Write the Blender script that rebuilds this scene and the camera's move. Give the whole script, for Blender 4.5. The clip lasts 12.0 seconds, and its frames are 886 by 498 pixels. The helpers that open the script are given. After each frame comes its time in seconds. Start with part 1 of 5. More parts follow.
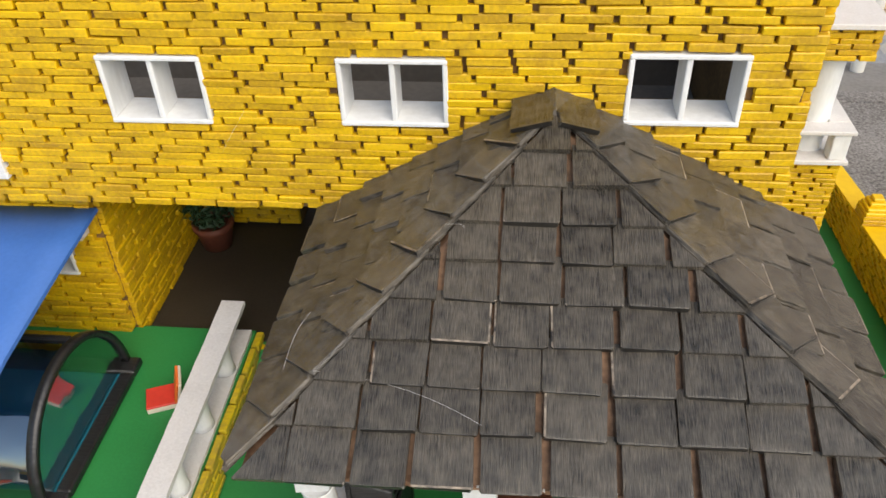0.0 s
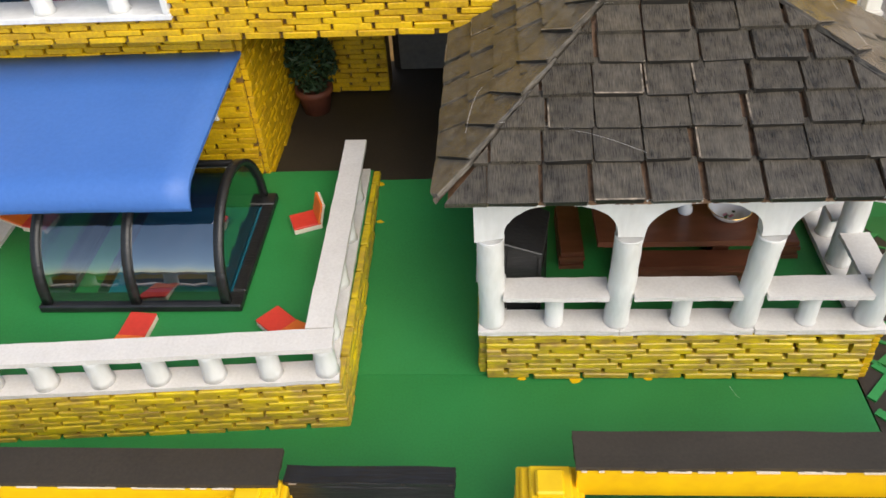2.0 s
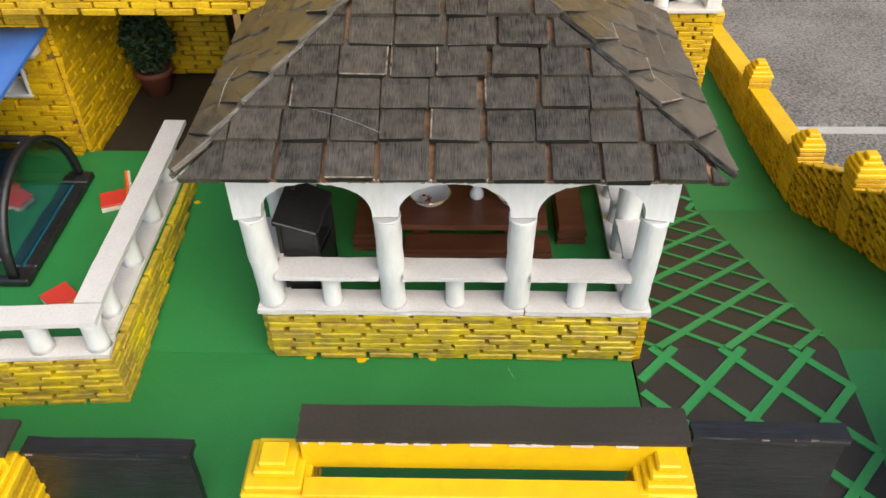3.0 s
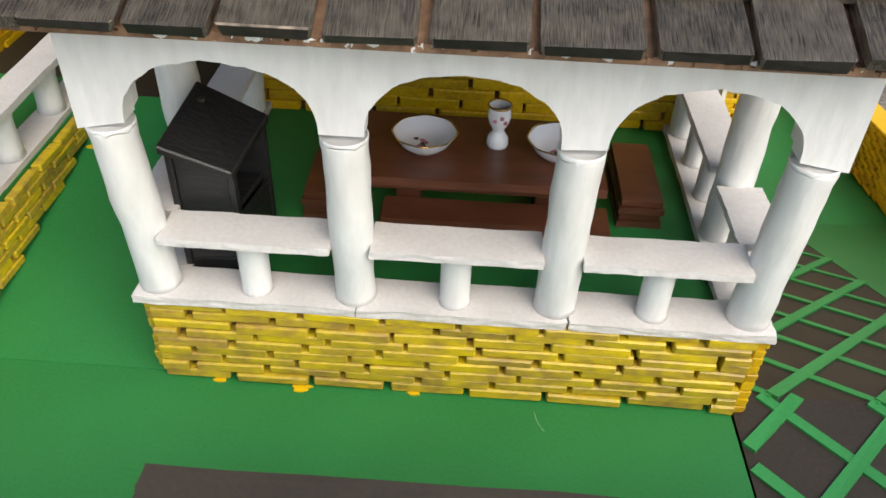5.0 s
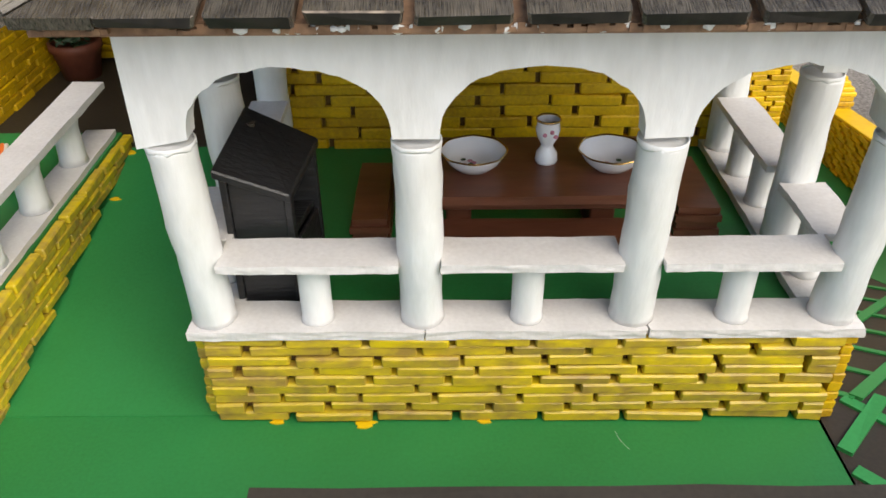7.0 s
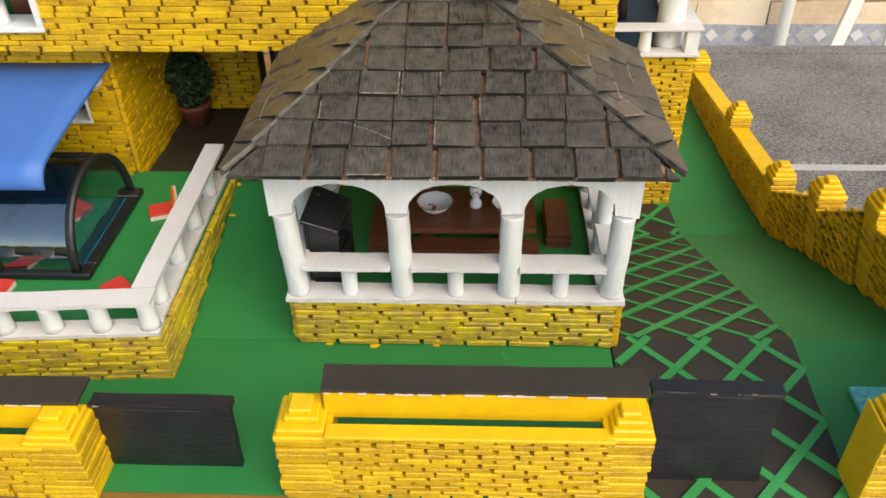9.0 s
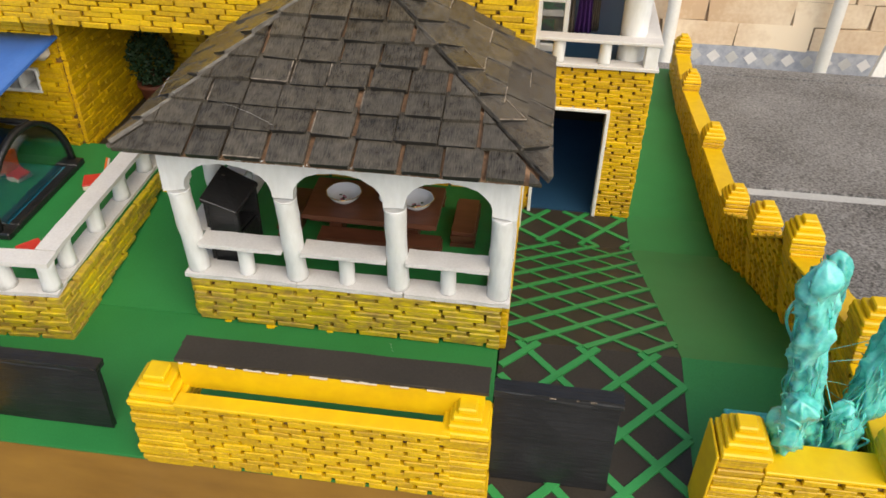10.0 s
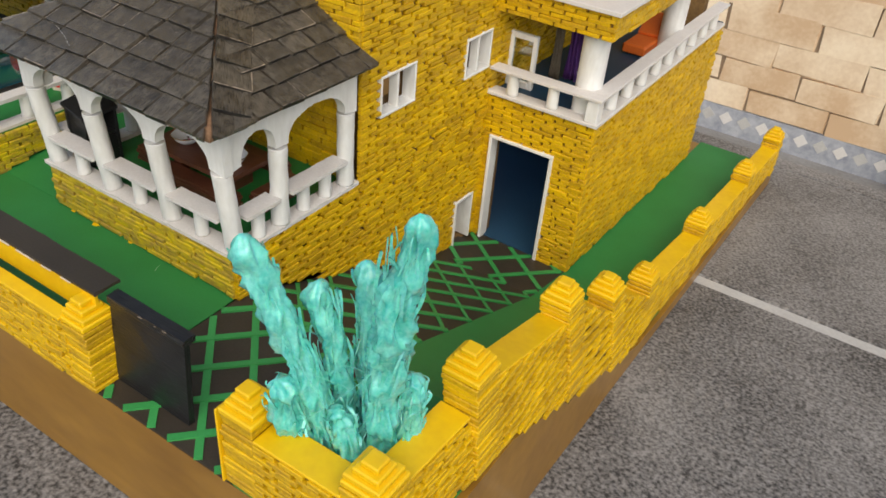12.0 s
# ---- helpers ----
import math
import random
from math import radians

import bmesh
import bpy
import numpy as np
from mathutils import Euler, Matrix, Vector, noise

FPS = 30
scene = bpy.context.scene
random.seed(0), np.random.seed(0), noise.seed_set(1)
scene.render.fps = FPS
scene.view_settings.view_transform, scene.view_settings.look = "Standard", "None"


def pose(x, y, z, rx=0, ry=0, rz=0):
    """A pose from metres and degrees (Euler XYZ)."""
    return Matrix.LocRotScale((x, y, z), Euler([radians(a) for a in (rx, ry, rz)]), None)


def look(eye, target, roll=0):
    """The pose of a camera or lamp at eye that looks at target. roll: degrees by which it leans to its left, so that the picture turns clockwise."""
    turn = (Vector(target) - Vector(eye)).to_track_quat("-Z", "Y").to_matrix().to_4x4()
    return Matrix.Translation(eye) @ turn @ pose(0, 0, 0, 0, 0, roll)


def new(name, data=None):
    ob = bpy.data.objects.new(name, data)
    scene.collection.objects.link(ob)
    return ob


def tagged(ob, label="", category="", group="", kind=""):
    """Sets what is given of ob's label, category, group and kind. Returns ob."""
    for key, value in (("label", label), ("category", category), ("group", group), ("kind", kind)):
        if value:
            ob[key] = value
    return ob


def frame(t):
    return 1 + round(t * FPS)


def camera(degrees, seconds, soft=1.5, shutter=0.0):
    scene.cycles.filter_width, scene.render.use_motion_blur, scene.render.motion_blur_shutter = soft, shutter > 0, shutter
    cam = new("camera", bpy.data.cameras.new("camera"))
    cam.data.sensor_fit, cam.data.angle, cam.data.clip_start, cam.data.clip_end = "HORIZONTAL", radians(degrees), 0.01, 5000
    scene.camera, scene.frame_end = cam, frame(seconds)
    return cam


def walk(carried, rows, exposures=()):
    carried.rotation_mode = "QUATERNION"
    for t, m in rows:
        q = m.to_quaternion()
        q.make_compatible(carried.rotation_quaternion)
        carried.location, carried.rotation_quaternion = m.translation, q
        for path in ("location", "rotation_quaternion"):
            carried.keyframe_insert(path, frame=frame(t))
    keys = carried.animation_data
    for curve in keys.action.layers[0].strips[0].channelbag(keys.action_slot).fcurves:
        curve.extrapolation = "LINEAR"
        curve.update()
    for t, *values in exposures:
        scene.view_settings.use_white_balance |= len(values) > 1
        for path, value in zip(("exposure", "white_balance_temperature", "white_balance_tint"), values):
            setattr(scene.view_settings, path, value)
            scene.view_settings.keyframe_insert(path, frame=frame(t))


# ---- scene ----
LENS = 58.0
PATH = [
    (0, (0.1071, -0.2420, 0.4861), (0.0894, -0.0861, 0.3621), -2.07),
    (0.3, (0.0967, -0.2804, 0.4827), (0.0806, -0.1259, 0.3566), -2.53),
    (0.5, (0.0813, -0.2987, 0.4767), (0.0667, -0.1450, 0.3495), -2.69),
    (0.7, (0.0646, -0.3134, 0.4674), (0.0491, -0.1610, 0.3389), -3.32),
    (1, (0.0279, -0.3346, 0.4583), (0.0118, -0.1824, 0.3296), -3.89),
    (1.5, (-0.0102, -0.3664, 0.4578), (-0.0266, -0.2149, 0.3282), -4.26),
    (2, (0.0124, -0.3782, 0.4519), (-0.0008, -0.2273, 0.3213), -3.92),
    (2.5, (0.0779, -0.3791, 0.4315), (0.0723, -0.2295, 0.2989), -2.21),
    (3, (0.1416, -0.3870, 0.4458), (0.1367, -0.2367, 0.3140), -0.85),
    (3.2, (0.1954, -0.3912, 0.4558), (0.1867, -0.2412, 0.3238), -1.55),
    (4.8, (0.1573, -0.2567, 0.2838), (0.1464, -0.1024, 0.1570), 1.80),
    (5, (0.1405, -0.2464, 0.2811), (0.1345, -0.0900, 0.1566), 2.21),
    (5.5, (0.1136, -0.2316, 0.2712), (0.1134, -0.0707, 0.1523), 2.25),
    (6, (0.1023, -0.2077, 0.2482), (0.1053, -0.0424, 0.1356), 2.53),
    (6.5, (0.0800, -0.2094, 0.2019), (0.0793, -0.0394, 0.0966), 0.89),
    (7, (0.1040, -0.2501, 0.2532), (0.1032, -0.0829, 0.1435), -0.51),
    (7.2, (0.1294, -0.2851, 0.2860), (0.1273, -0.1201, 0.1730), -0.97),
    (7.5, (0.1337, -0.3384, 0.3282), (0.1338, -0.1768, 0.2103), -1.24),
    (7.7, (0.1389, -0.3716, 0.3783), (0.1351, -0.2123, 0.2575), -2.09),
    (9.3, (0.1606, -0.4892, 0.4739), (0.1515, -0.3299, 0.3533), -0.81),
    (9.5, (0.1761, -0.4874, 0.4774), (0.1659, -0.3276, 0.3575), -0.33),
    (10, (0.2761, -0.4908, 0.4695), (0.2567, -0.3319, 0.3496), 1.16),
    (10.5, (0.4275, -0.5316, 0.4749), (0.3915, -0.3746, 0.3563), 2.06),
    (11, (0.5500, -0.5383, 0.4898), (0.4976, -0.3848, 0.3728), 3.25),
    (11.5, (0.6757, -0.4142, 0.4811), (0.6053, -0.2695, 0.3624), 4.04),
    (12, (0.7171, -0.3982, 0.4778), (0.6339, -0.2568, 0.3635), 5.43),
]
EXPOSURES = [(t, stops, 6950 if t < 9 else 7200, 10) for t, stops in ((0.0, 0.48), (1.5, 0.47), (3.0, 0.57), (5.0, 0.62), (7.0, 0.61), (7.7, 0.58), (9.5, 0.43), (10.5, 0.28), (12.0, 0.12))]
cam = camera(LENS, 12.0, soft=1.6)
walk(cam, [(t, look(eye, target, roll)) for t, eye, target, roll in PATH], EXPOSURES)

# ---- world and light: bright shade of an open veranda ----
SUN_ELEV = radians(46)
world = bpy.data.worlds.new("sky")
scene.world = world
world.use_nodes = True
wn = world.node_tree.nodes
sky = wn.new("ShaderNodeTexSky")
sky.sky_type, sky.sun_disc = "NISHITA", False
sky.sun_elevation, sky.sun_rotation = SUN_ELEV, radians(142)
world.node_tree.links.new(sky.outputs[0], wn["Background"].inputs[0])
wn["Background"].inputs[1].default_value = 0.15
sun = new("sun", bpy.data.lights.new("sun", "SUN"))
sun.data.energy, sun.data.angle, sun.data.color = 2.45, radians(60), (1.0, 0.94, 0.85)
sun.matrix_world = look((1.65, -1.8, 2.5), (0.15, 0.1, 0.0))

# ---- materials ----
D = 0.1  # the plan below is in decimetres


def material(name, dark, light, rough=0.6, grain=400.0, patch=40.0, bump=0.3, vary=0.25, metal=0.0, stretch=(1, 1, 1), local=False, coat=0.0, share=0.5, sharp=0.2):
    """A painted or raw surface: colour between two tones by grain and patches, a tone of its own for each piece, fine relief."""
    m = bpy.data.materials.new(name)
    m.use_nodes = True
    n, l = m.node_tree.nodes, m.node_tree.links
    b = n["Principled BSDF"]
    b.inputs["Roughness"].default_value, b.inputs["Metallic"].default_value = rough, metal
    b.inputs["Coat Weight"].default_value = coat
    geo, info = n.new("ShaderNodeNewGeometry"), n.new("ShaderNodeObjectInfo")
    if local:
        where = n.new("ShaderNodeTexCoord").outputs["Object"]
    else:
        where = geo.outputs["Position"]
    mp = n.new("ShaderNodeMapping")
    mp.inputs["Scale"].default_value = stretch
    l.new(where, mp.inputs["Vector"])
    shift = n.new("ShaderNodeVectorMath")
    shift.operation = "MULTIPLY_ADD"
    shift.inputs[1].default_value = (1, 1, 1)
    l.new(mp.outputs[0], shift.inputs[0])
    off = n.new("ShaderNodeMath")
    off.operation = "MULTIPLY"
    off.inputs[1].default_value = 7.0
    l.new(info.outputs["Random"], off.inputs[0])
    l.new(off.outputs[0], shift.inputs[2])
    fine, broad = n.new("ShaderNodeTexNoise"), n.new("ShaderNodeTexNoise")
    fine.inputs["Scale"].default_value, fine.inputs["Detail"].default_value = grain, 5.0
    broad.inputs["Scale"].default_value, broad.inputs["Detail"].default_value = patch, 3.0
    l.new(shift.outputs[0], fine.inputs["Vector"])
    l.new(geo.outputs["Position"], broad.inputs["Vector"])
    both = n.new("ShaderNodeMix")
    both.inputs["Factor"].default_value = 1.0 - share
    l.new(fine.outputs[0], both.inputs["A"])
    l.new(broad.outputs[0], both.inputs["B"])
    add = n.new("ShaderNodeMath")
    add.operation = "ADD"
    l.new(info.outputs["Random"], add.inputs[0])
    l.new(geo.outputs["Random Per Island"], add.inputs[1])
    frac = n.new("ShaderNodeMath")
    frac.operation = "FRACT"
    l.new(add.outputs[0], frac.inputs[0])
    tone = n.new("ShaderNodeMath")
    tone.operation = "MULTIPLY_ADD"
    tone.inputs[1].default_value, tone.inputs[2].default_value = vary, -0.5 * vary
    l.new(frac.outputs[0], tone.inputs[0])
    wide = n.new("ShaderNodeMapRange")
    wide.inputs["From Min"].default_value, wide.inputs["From Max"].default_value = 0.5 - sharp, 0.5 + sharp
    l.new(both.outputs[0], wide.inputs["Value"])
    total = n.new("ShaderNodeMath")
    total.operation, total.use_clamp = "ADD", True
    l.new(wide.outputs[0], total.inputs[0])
    l.new(tone.outputs[0], total.inputs[1])
    mix = n.new("ShaderNodeMix")
    mix.data_type = "RGBA"
    mix.inputs["A"].default_value, mix.inputs["B"].default_value = (*dark, 1), (*light, 1)
    l.new(total.outputs[0], mix.inputs["Factor"])
    l.new(mix.outputs["Result"], b.inputs["Base Color"])
    bp = n.new("ShaderNodeBump")
    bp.inputs["Strength"].default_value, bp.inputs["Distance"].default_value = bump, 0.0006
    l.new(fine.outputs[0], bp.inputs["Height"])
    l.new(bp.outputs[0], b.inputs["Normal"])
    return m


def clear(name, tint, rough=0.03, sheen=0.3):
    """Clear plastic film: tinted see-through with a glossy face."""
    m = bpy.data.materials.new(name)
    m.use_nodes = True
    n, l = m.node_tree.nodes, m.node_tree.links
    n.remove(n["Principled BSDF"])
    thin, gloss, mix, fres = n.new("ShaderNodeBsdfTransparent"), n.new("ShaderNodeBsdfGlossy"), n.new("ShaderNodeMixShader"), n.new("ShaderNodeLayerWeight")
    steep, share = n.new("ShaderNodeMath"), n.new("ShaderNodeMath")
    fres.inputs["Blend"].default_value = 0.5
    steep.operation, share.operation = "POWER", "MULTIPLY_ADD"
    steep.inputs[1].default_value = 2.5
    share.inputs[1].default_value, share.inputs[2].default_value = 0.5, sheen
    thin.inputs["Color"].default_value = (*tint, 1)
    gloss.inputs["Roughness"].default_value = rough
    wave, relief = n.new("ShaderNodeTexNoise"), n.new("ShaderNodeBump")
    wave.inputs["Scale"].default_value = 28.0
    relief.inputs["Strength"].default_value, relief.inputs["Distance"].default_value = 0.25, 0.004
    l.new(n.new("ShaderNodeNewGeometry").outputs["Position"], wave.inputs["Vector"])
    l.new(wave.outputs[0], relief.inputs["Height"])
    l.new(relief.outputs[0], gloss.inputs["Normal"])
    l.new(fres.outputs["Facing"], steep.inputs[0])
    l.new(steep.outputs[0], share.inputs[0])
    l.new(share.outputs[0], mix.inputs[0])
    l.new(thin.outputs[0], mix.inputs[1])
    l.new(gloss.outputs[0], mix.inputs[2])
    l.new(mix.outputs[0], n["Material Output"].inputs["Surface"])
    return m


YELLOW = material("yellow_brick_paint", (0.46, 0.265, 0.010), (0.76, 0.475, 0.006), 0.45, 420, 45, 0.7, 0.6, sharp=0.16)
OCHRE = material("thin_yellow_paint", (0.36, 0.235, 0.05), (0.70, 0.52, 0.014), 0.36, 300, 60, 1.0, 0.55, sharp=0.15, stretch=(0.5, 1, 1), local=False)
SMOOTH = material("smooth_yellow_paint", (0.72, 0.42, 0.008), (0.85, 0.55, 0.008), 0.45, 120, 20, 0.15, 0.2)
CORE = material("brown_joint", (0.095, 0.052, 0.019), (0.25, 0.145, 0.05), 0.8, 300, 40, 0.3, 0.1)
WHITE = material("white_paint", (0.67, 0.665, 0.64), (0.83, 0.83, 0.815), 0.38, 190, 40, 1.0, 0.12, stretch=(1, 1, 0.3))
RAIL = material("off_white_foam", (0.57, 0.54, 0.51), (0.74, 0.715, 0.685), 0.6, 500, 60, 0.5, 0.1, share=0.6, sharp=0.3)
GREEN = material("green_foam", (0.013, 0.175, 0.038), (0.021, 0.23, 0.056), 0.55, 600, 15, 0.1, 0.05)
LATTICE = material("light_green_foam", (0.023, 0.25, 0.06), (0.036, 0.32, 0.082), 0.55, 600, 15, 0.1, 0.3)
DARK = material("dark_brown_foam", (0.024, 0.018, 0.011), (0.046, 0.035, 0.023), 0.6, 500, 20, 0.2, 0.1)
SHINGLE = material("blackened_wood", (0.013, 0.0115, 0.009), (0.166, 0.141, 0.108), 0.27, 3.0, 120, 2.2, 0.3, stretch=(26, 1.2, 1), local=True, share=0.6, sharp=0.2, coat=0.25)
WORN = material("worn_shingle_edge", (0.012, 0.010, 0.008), (0.34, 0.27, 0.20), 0.4, 260, 170, 0.5, 0.3, sharp=0.13)
# near-black tone: the shadow under each shingle course, put into the colour
BUTT_SHADE = material("shaded_butt", (0.006, 0.0055, 0.005), (0.03, 0.026, 0.021), 0.45, 260, 120, 0.6, 0.2)
UNDER = material("roof_board", (0.10, 0.05, 0.025), (0.36, 0.21, 0.12), 0.7, 300, 60, 0.3, 0.1)
BLACK = material("black_paint", (0.007, 0.007, 0.0075), (0.021, 0.021, 0.022), 0.36, 500, 60, 0.9, 0.1, stretch=(0.12, 1, 1))
BROWN = material("red_brown_wood", (0.085, 0.028, 0.014), (0.17, 0.06, 0.032), 0.35, 150, 20, 0.3, 0.3, stretch=(0.3, 1, 1))
BLUE = material("blue_foam", (0.04, 0.135, 0.42), (0.055, 0.165, 0.49), 0.5, 300, 12, 0.08, 0.05)
DEEPBLUE = material("dark_blue_foam", (0.010, 0.045, 0.09), (0.015, 0.065, 0.125), 0.5, 300, 12, 0.08, 0.05)
BASE = material("brown_board_paint", (0.22, 0.105, 0.016), (0.36, 0.185, 0.03), 0.32, 60, 9, 0.3, 0.1, stretch=(0.4, 1, 1))
TEAL = material("teal_glue", (0.04, 0.46, 0.41), (0.20, 0.72, 0.65), 0.22, 300, 90, 0.6, 0.3, sharp=0.16, coat=0.4)
TEAL.node_tree.nodes["Principled BSDF"].inputs["Subsurface Weight"].default_value = 0.6
TEAL.node_tree.nodes["Principled BSDF"].inputs["Subsurface Scale"].default_value = 0.0025
RED = material("red_foam", (0.55, 0.035, 0.02), (0.68, 0.05, 0.03), 0.55, 300, 20, 0.1, 0.1)
ORANGE = material("orange_foam", (0.75, 0.14, 0.02), (0.85, 0.19, 0.03), 0.55, 300, 20, 0.1, 0.1)
PAPER = material("cream_paper", (0.62, 0.52, 0.40), (0.75, 0.66, 0.54), 0.7, 300, 20, 0.2, 0.1)
PORCELAIN = material("white_porcelain", (0.76, 0.77, 0.80), (0.84, 0.84, 0.86), 0.1, 100, 20, 0.0, 0.0, coat=0.6)
GOLD = material("gilt_rim", (0.45, 0.27, 0.08), (0.6, 0.4, 0.14), 0.25, 100, 20, 0.0, 0.0, metal=1.0)
PINK = material("pink_flower", (0.45, 0.10, 0.19), (0.66, 0.36, 0.42), 0.2, 100, 20, 0.0, 0.2)
LEAF = material("dark_green_leaf", (0.012, 0.035, 0.012), (0.03, 0.075, 0.025), 0.6, 300, 40, 0.3, 0.5)
CLAY = material("red_clay", (0.12, 0.03, 0.015), (0.2, 0.06, 0.03), 0.6, 200, 30, 0.3, 0.1)
STONE = material("speckled_grey_laminate", (0.034, 0.033, 0.032), (0.30, 0.29, 0.278), 0.45, 240, 6, 0.5, 0.1, share=0.72, sharp=0.13)
CONCRETE = material("grey_concrete", (0.16, 0.155, 0.15), (0.26, 0.255, 0.25), 0.8, 60, 4, 0.4, 0.05)
LINING = material("grey_card_lining", (0.13, 0.115, 0.10), (0.20, 0.18, 0.155), 0.8, 200, 15, 0.1, 0.1)
GROUT = material("pale_grout", (0.42, 0.41, 0.39), (0.55, 0.54, 0.51), 0.8, 200, 20, 0.3, 0.0)
TAN = material("cream_brick", (0.60, 0.41, 0.25), (0.87, 0.72, 0.53), 0.45, 60, 4.5, 0.3, 0.75, share=0.25, sharp=0.16)
MORTAR = material("brown_mortar", (0.25, 0.18, 0.12), (0.36, 0.27, 0.19), 0.85, 200, 20, 0.3, 0.0)
BORDER = material("grey_patterned_tile", (0.20, 0.22, 0.27), (0.48, 0.49, 0.52), 0.35, 45, 12, 0.1, 0.3)
PIPE = material("white_plastic", (0.72, 0.69, 0.62), (0.82, 0.80, 0.74), 0.35, 100, 10, 0.05, 0.05)
PURPLE = material("purple_cloth", (0.16, 0.05, 0.30), (0.26, 0.10, 0.42), 0.8, 300, 30, 0.3, 0.1)
CLOTH = material("beige_cloth", (0.30, 0.24, 0.17), (0.48, 0.40, 0.30), 0.8, 300, 30, 0.3, 0.1)
MAGENTA = material("magenta_cloth", (0.22, 0.01, 0.06), (0.32, 0.02, 0.09), 0.8, 300, 30, 0.3, 0.1)
WATER = material("teal_pool_water", (0.015, 0.17, 0.24), (0.03, 0.25, 0.33), 0.08, 60, 12, 0.1, 0.0)
FILM = clear("clear_film", (0.93, 0.97, 0.97), 0.05, 0.26)
FILMBLUE = clear("blue_tinted_film", (0.24, 0.34, 0.44), 0.05, 0.34)

# ---- builders ----
V = Vector


def mesh_of(bm, name, origin=(0, 0, 0)):
    bmesh.ops.recalc_face_normals(bm, faces=bm.faces)
    bm.transform(Matrix.Translation(-Vector(origin)) @ Matrix.Diagonal((D, D, D, 1)))
    me = bpy.data.meshes.new(name)
    bm.to_mesh(me)
    bm.free()
    return me


def origin_of(ob):
    place = Vector()
    while ob:
        place += ob.location
        ob = ob.parent
    return place


def thing(name, place, label, category, group="", kind=""):
    ob = new(name)
    ob.empty_display_size = 0.01
    ob.location = Vector(place) * D
    return tagged(ob, label, category, group, kind)


def part(name, bm, mat, parent, label=""):
    me = mesh_of(bm, name, origin_of(parent))
    me.materials.append(mat)
    ob = new(name, me)
    ob.parent = parent
    return tagged(ob, label)


def solo(name, bm, mat, label, category, place=(0, 0, 0), group="", kind=""):
    me = mesh_of(bm, name, Vector(place) * D)
    me.materials.append(mat)
    ob = new(name, me)
    ob.location = Vector(place) * D
    return tagged(ob, label, category, group, kind)


def box(bm, x0, x1, y0, y1, z0, z1, bevel=0.0, rough=0.0, cuts=0):
    """A box with softened, slightly uneven edges."""
    made = bmesh.ops.create_cube(bm, size=1.0)["verts"]
    for v in made:
        v.co = Vector(((x0 + x1) / 2 + v.co.x * (x1 - x0), (y0 + y1) / 2 + v.co.y * (y1 - y0), (z0 + z1) / 2 + v.co.z * (z1 - z0)))
    edges = list({e for v in made for e in v.link_edges})
    if cuts:
        keep = set(bm.verts) - set(made)
        bmesh.ops.subdivide_edges(bm, edges=edges, cuts=cuts, use_grid_fill=True)
        if rough:
            for v in bm.verts:
                if v not in keep:
                    v.co += noise.noise_vector(v.co * 6.0) * (rough * 0.6) + V((noise.noise(v.co * 47.0), noise.noise(v.co * 43.0), 0.12 * noise.noise(v.co * 20.0))) * (rough * 0.8)
    elif bevel:
        bmesh.ops.bevel(bm, geom=edges, offset=bevel, segments=1, affect="EDGES", profile=0.5)
    return bm


def boxes(*specs, bevel=0.0):
    bm = bmesh.new()
    for s in specs:
        box(bm, *s, bevel=bevel)
    return bm


def lathe(bm, rings, centre=(0, 0), segments=20, lean=(0, 0)):
    """Turns (radius, height) pairs round an upright axis."""
    loops = []
    z0 = rings[0][1]
    for r, z in rings:
        cx, cy = centre[0] + lean[0] * (z - z0), centre[1] + lean[1] * (z - z0)
        loops.append([bm.verts.new((cx + r * math.cos(2 * math.pi * k / segments), cy + r * math.sin(2 * math.pi * k / segments), z)) for k in range(segments)])
    for a, b in zip(loops, loops[1:]):
        for k in range(segments):
            bm.faces.new((a[k], a[(k + 1) % segments], b[(k + 1) % segments], b[k])).smooth = True
    bm.faces.new(loops[0][::-1])
    bm.faces.new(loops[-1])
    return bm


def prism(bm, outline, a, b):
    """Joins two copies of an outline: a and b turn each of its points (u, v) into a place."""
    one, two = [bm.verts.new(a(*p)) for p in outline], [bm.verts.new(b(*p)) for p in outline]
    bm.faces.new(one)
    bm.faces.new(two[::-1])
    for k in range(len(outline)):
        bm.faces.new((one[k], two[k], two[(k + 1) % len(outline)], one[(k + 1) % len(outline)]))
    return bm


def block_mesh(name, mat, seed, chip=0.06, ends=False, wear=1.0):
    """A unit block with chamfered, chipped edges."""
    rnd = random.Random(seed)
    bm = bmesh.new()
    bmesh.ops.create_cube(bm, size=1.0)
    for v in bm.verts:
        v.co += Vector((rnd.uniform(-0.02, 0.02), rnd.uniform(-0.08, 0.08) * wear, rnd.uniform(-0.09, 0.09)))
    bmesh.ops.bevel(bm, geom=list(bm.edges), offset=chip, segments=1, affect="EDGES")
    for v in bm.verts:
        if ends:
            v.co.x = math.copysign(0.5 - max(0.0, 0.5 - abs(v.co.x)) * 0.15, v.co.x)
    bmesh.ops.recalc_face_normals(bm, faces=bm.faces)
    me = bpy.data.meshes.new(name)
    bm.to_mesh(me)
    bm.free()
    me.materials.append(mat)
    return me


def block_set(name, mat, count=6, chip=0.06, ends=False, wear=1.0):
    return [block_mesh(name, mat, k, chip, ends, wear) for k in range(count)]


BRICKS = block_set("brick", YELLOW, 10, 0.13, True)
PALE = block_set("brick", OCHRE, 10, 0.15, True)
QUEUE = []  # pieces of walls, roofs and floors, set at the end of the file


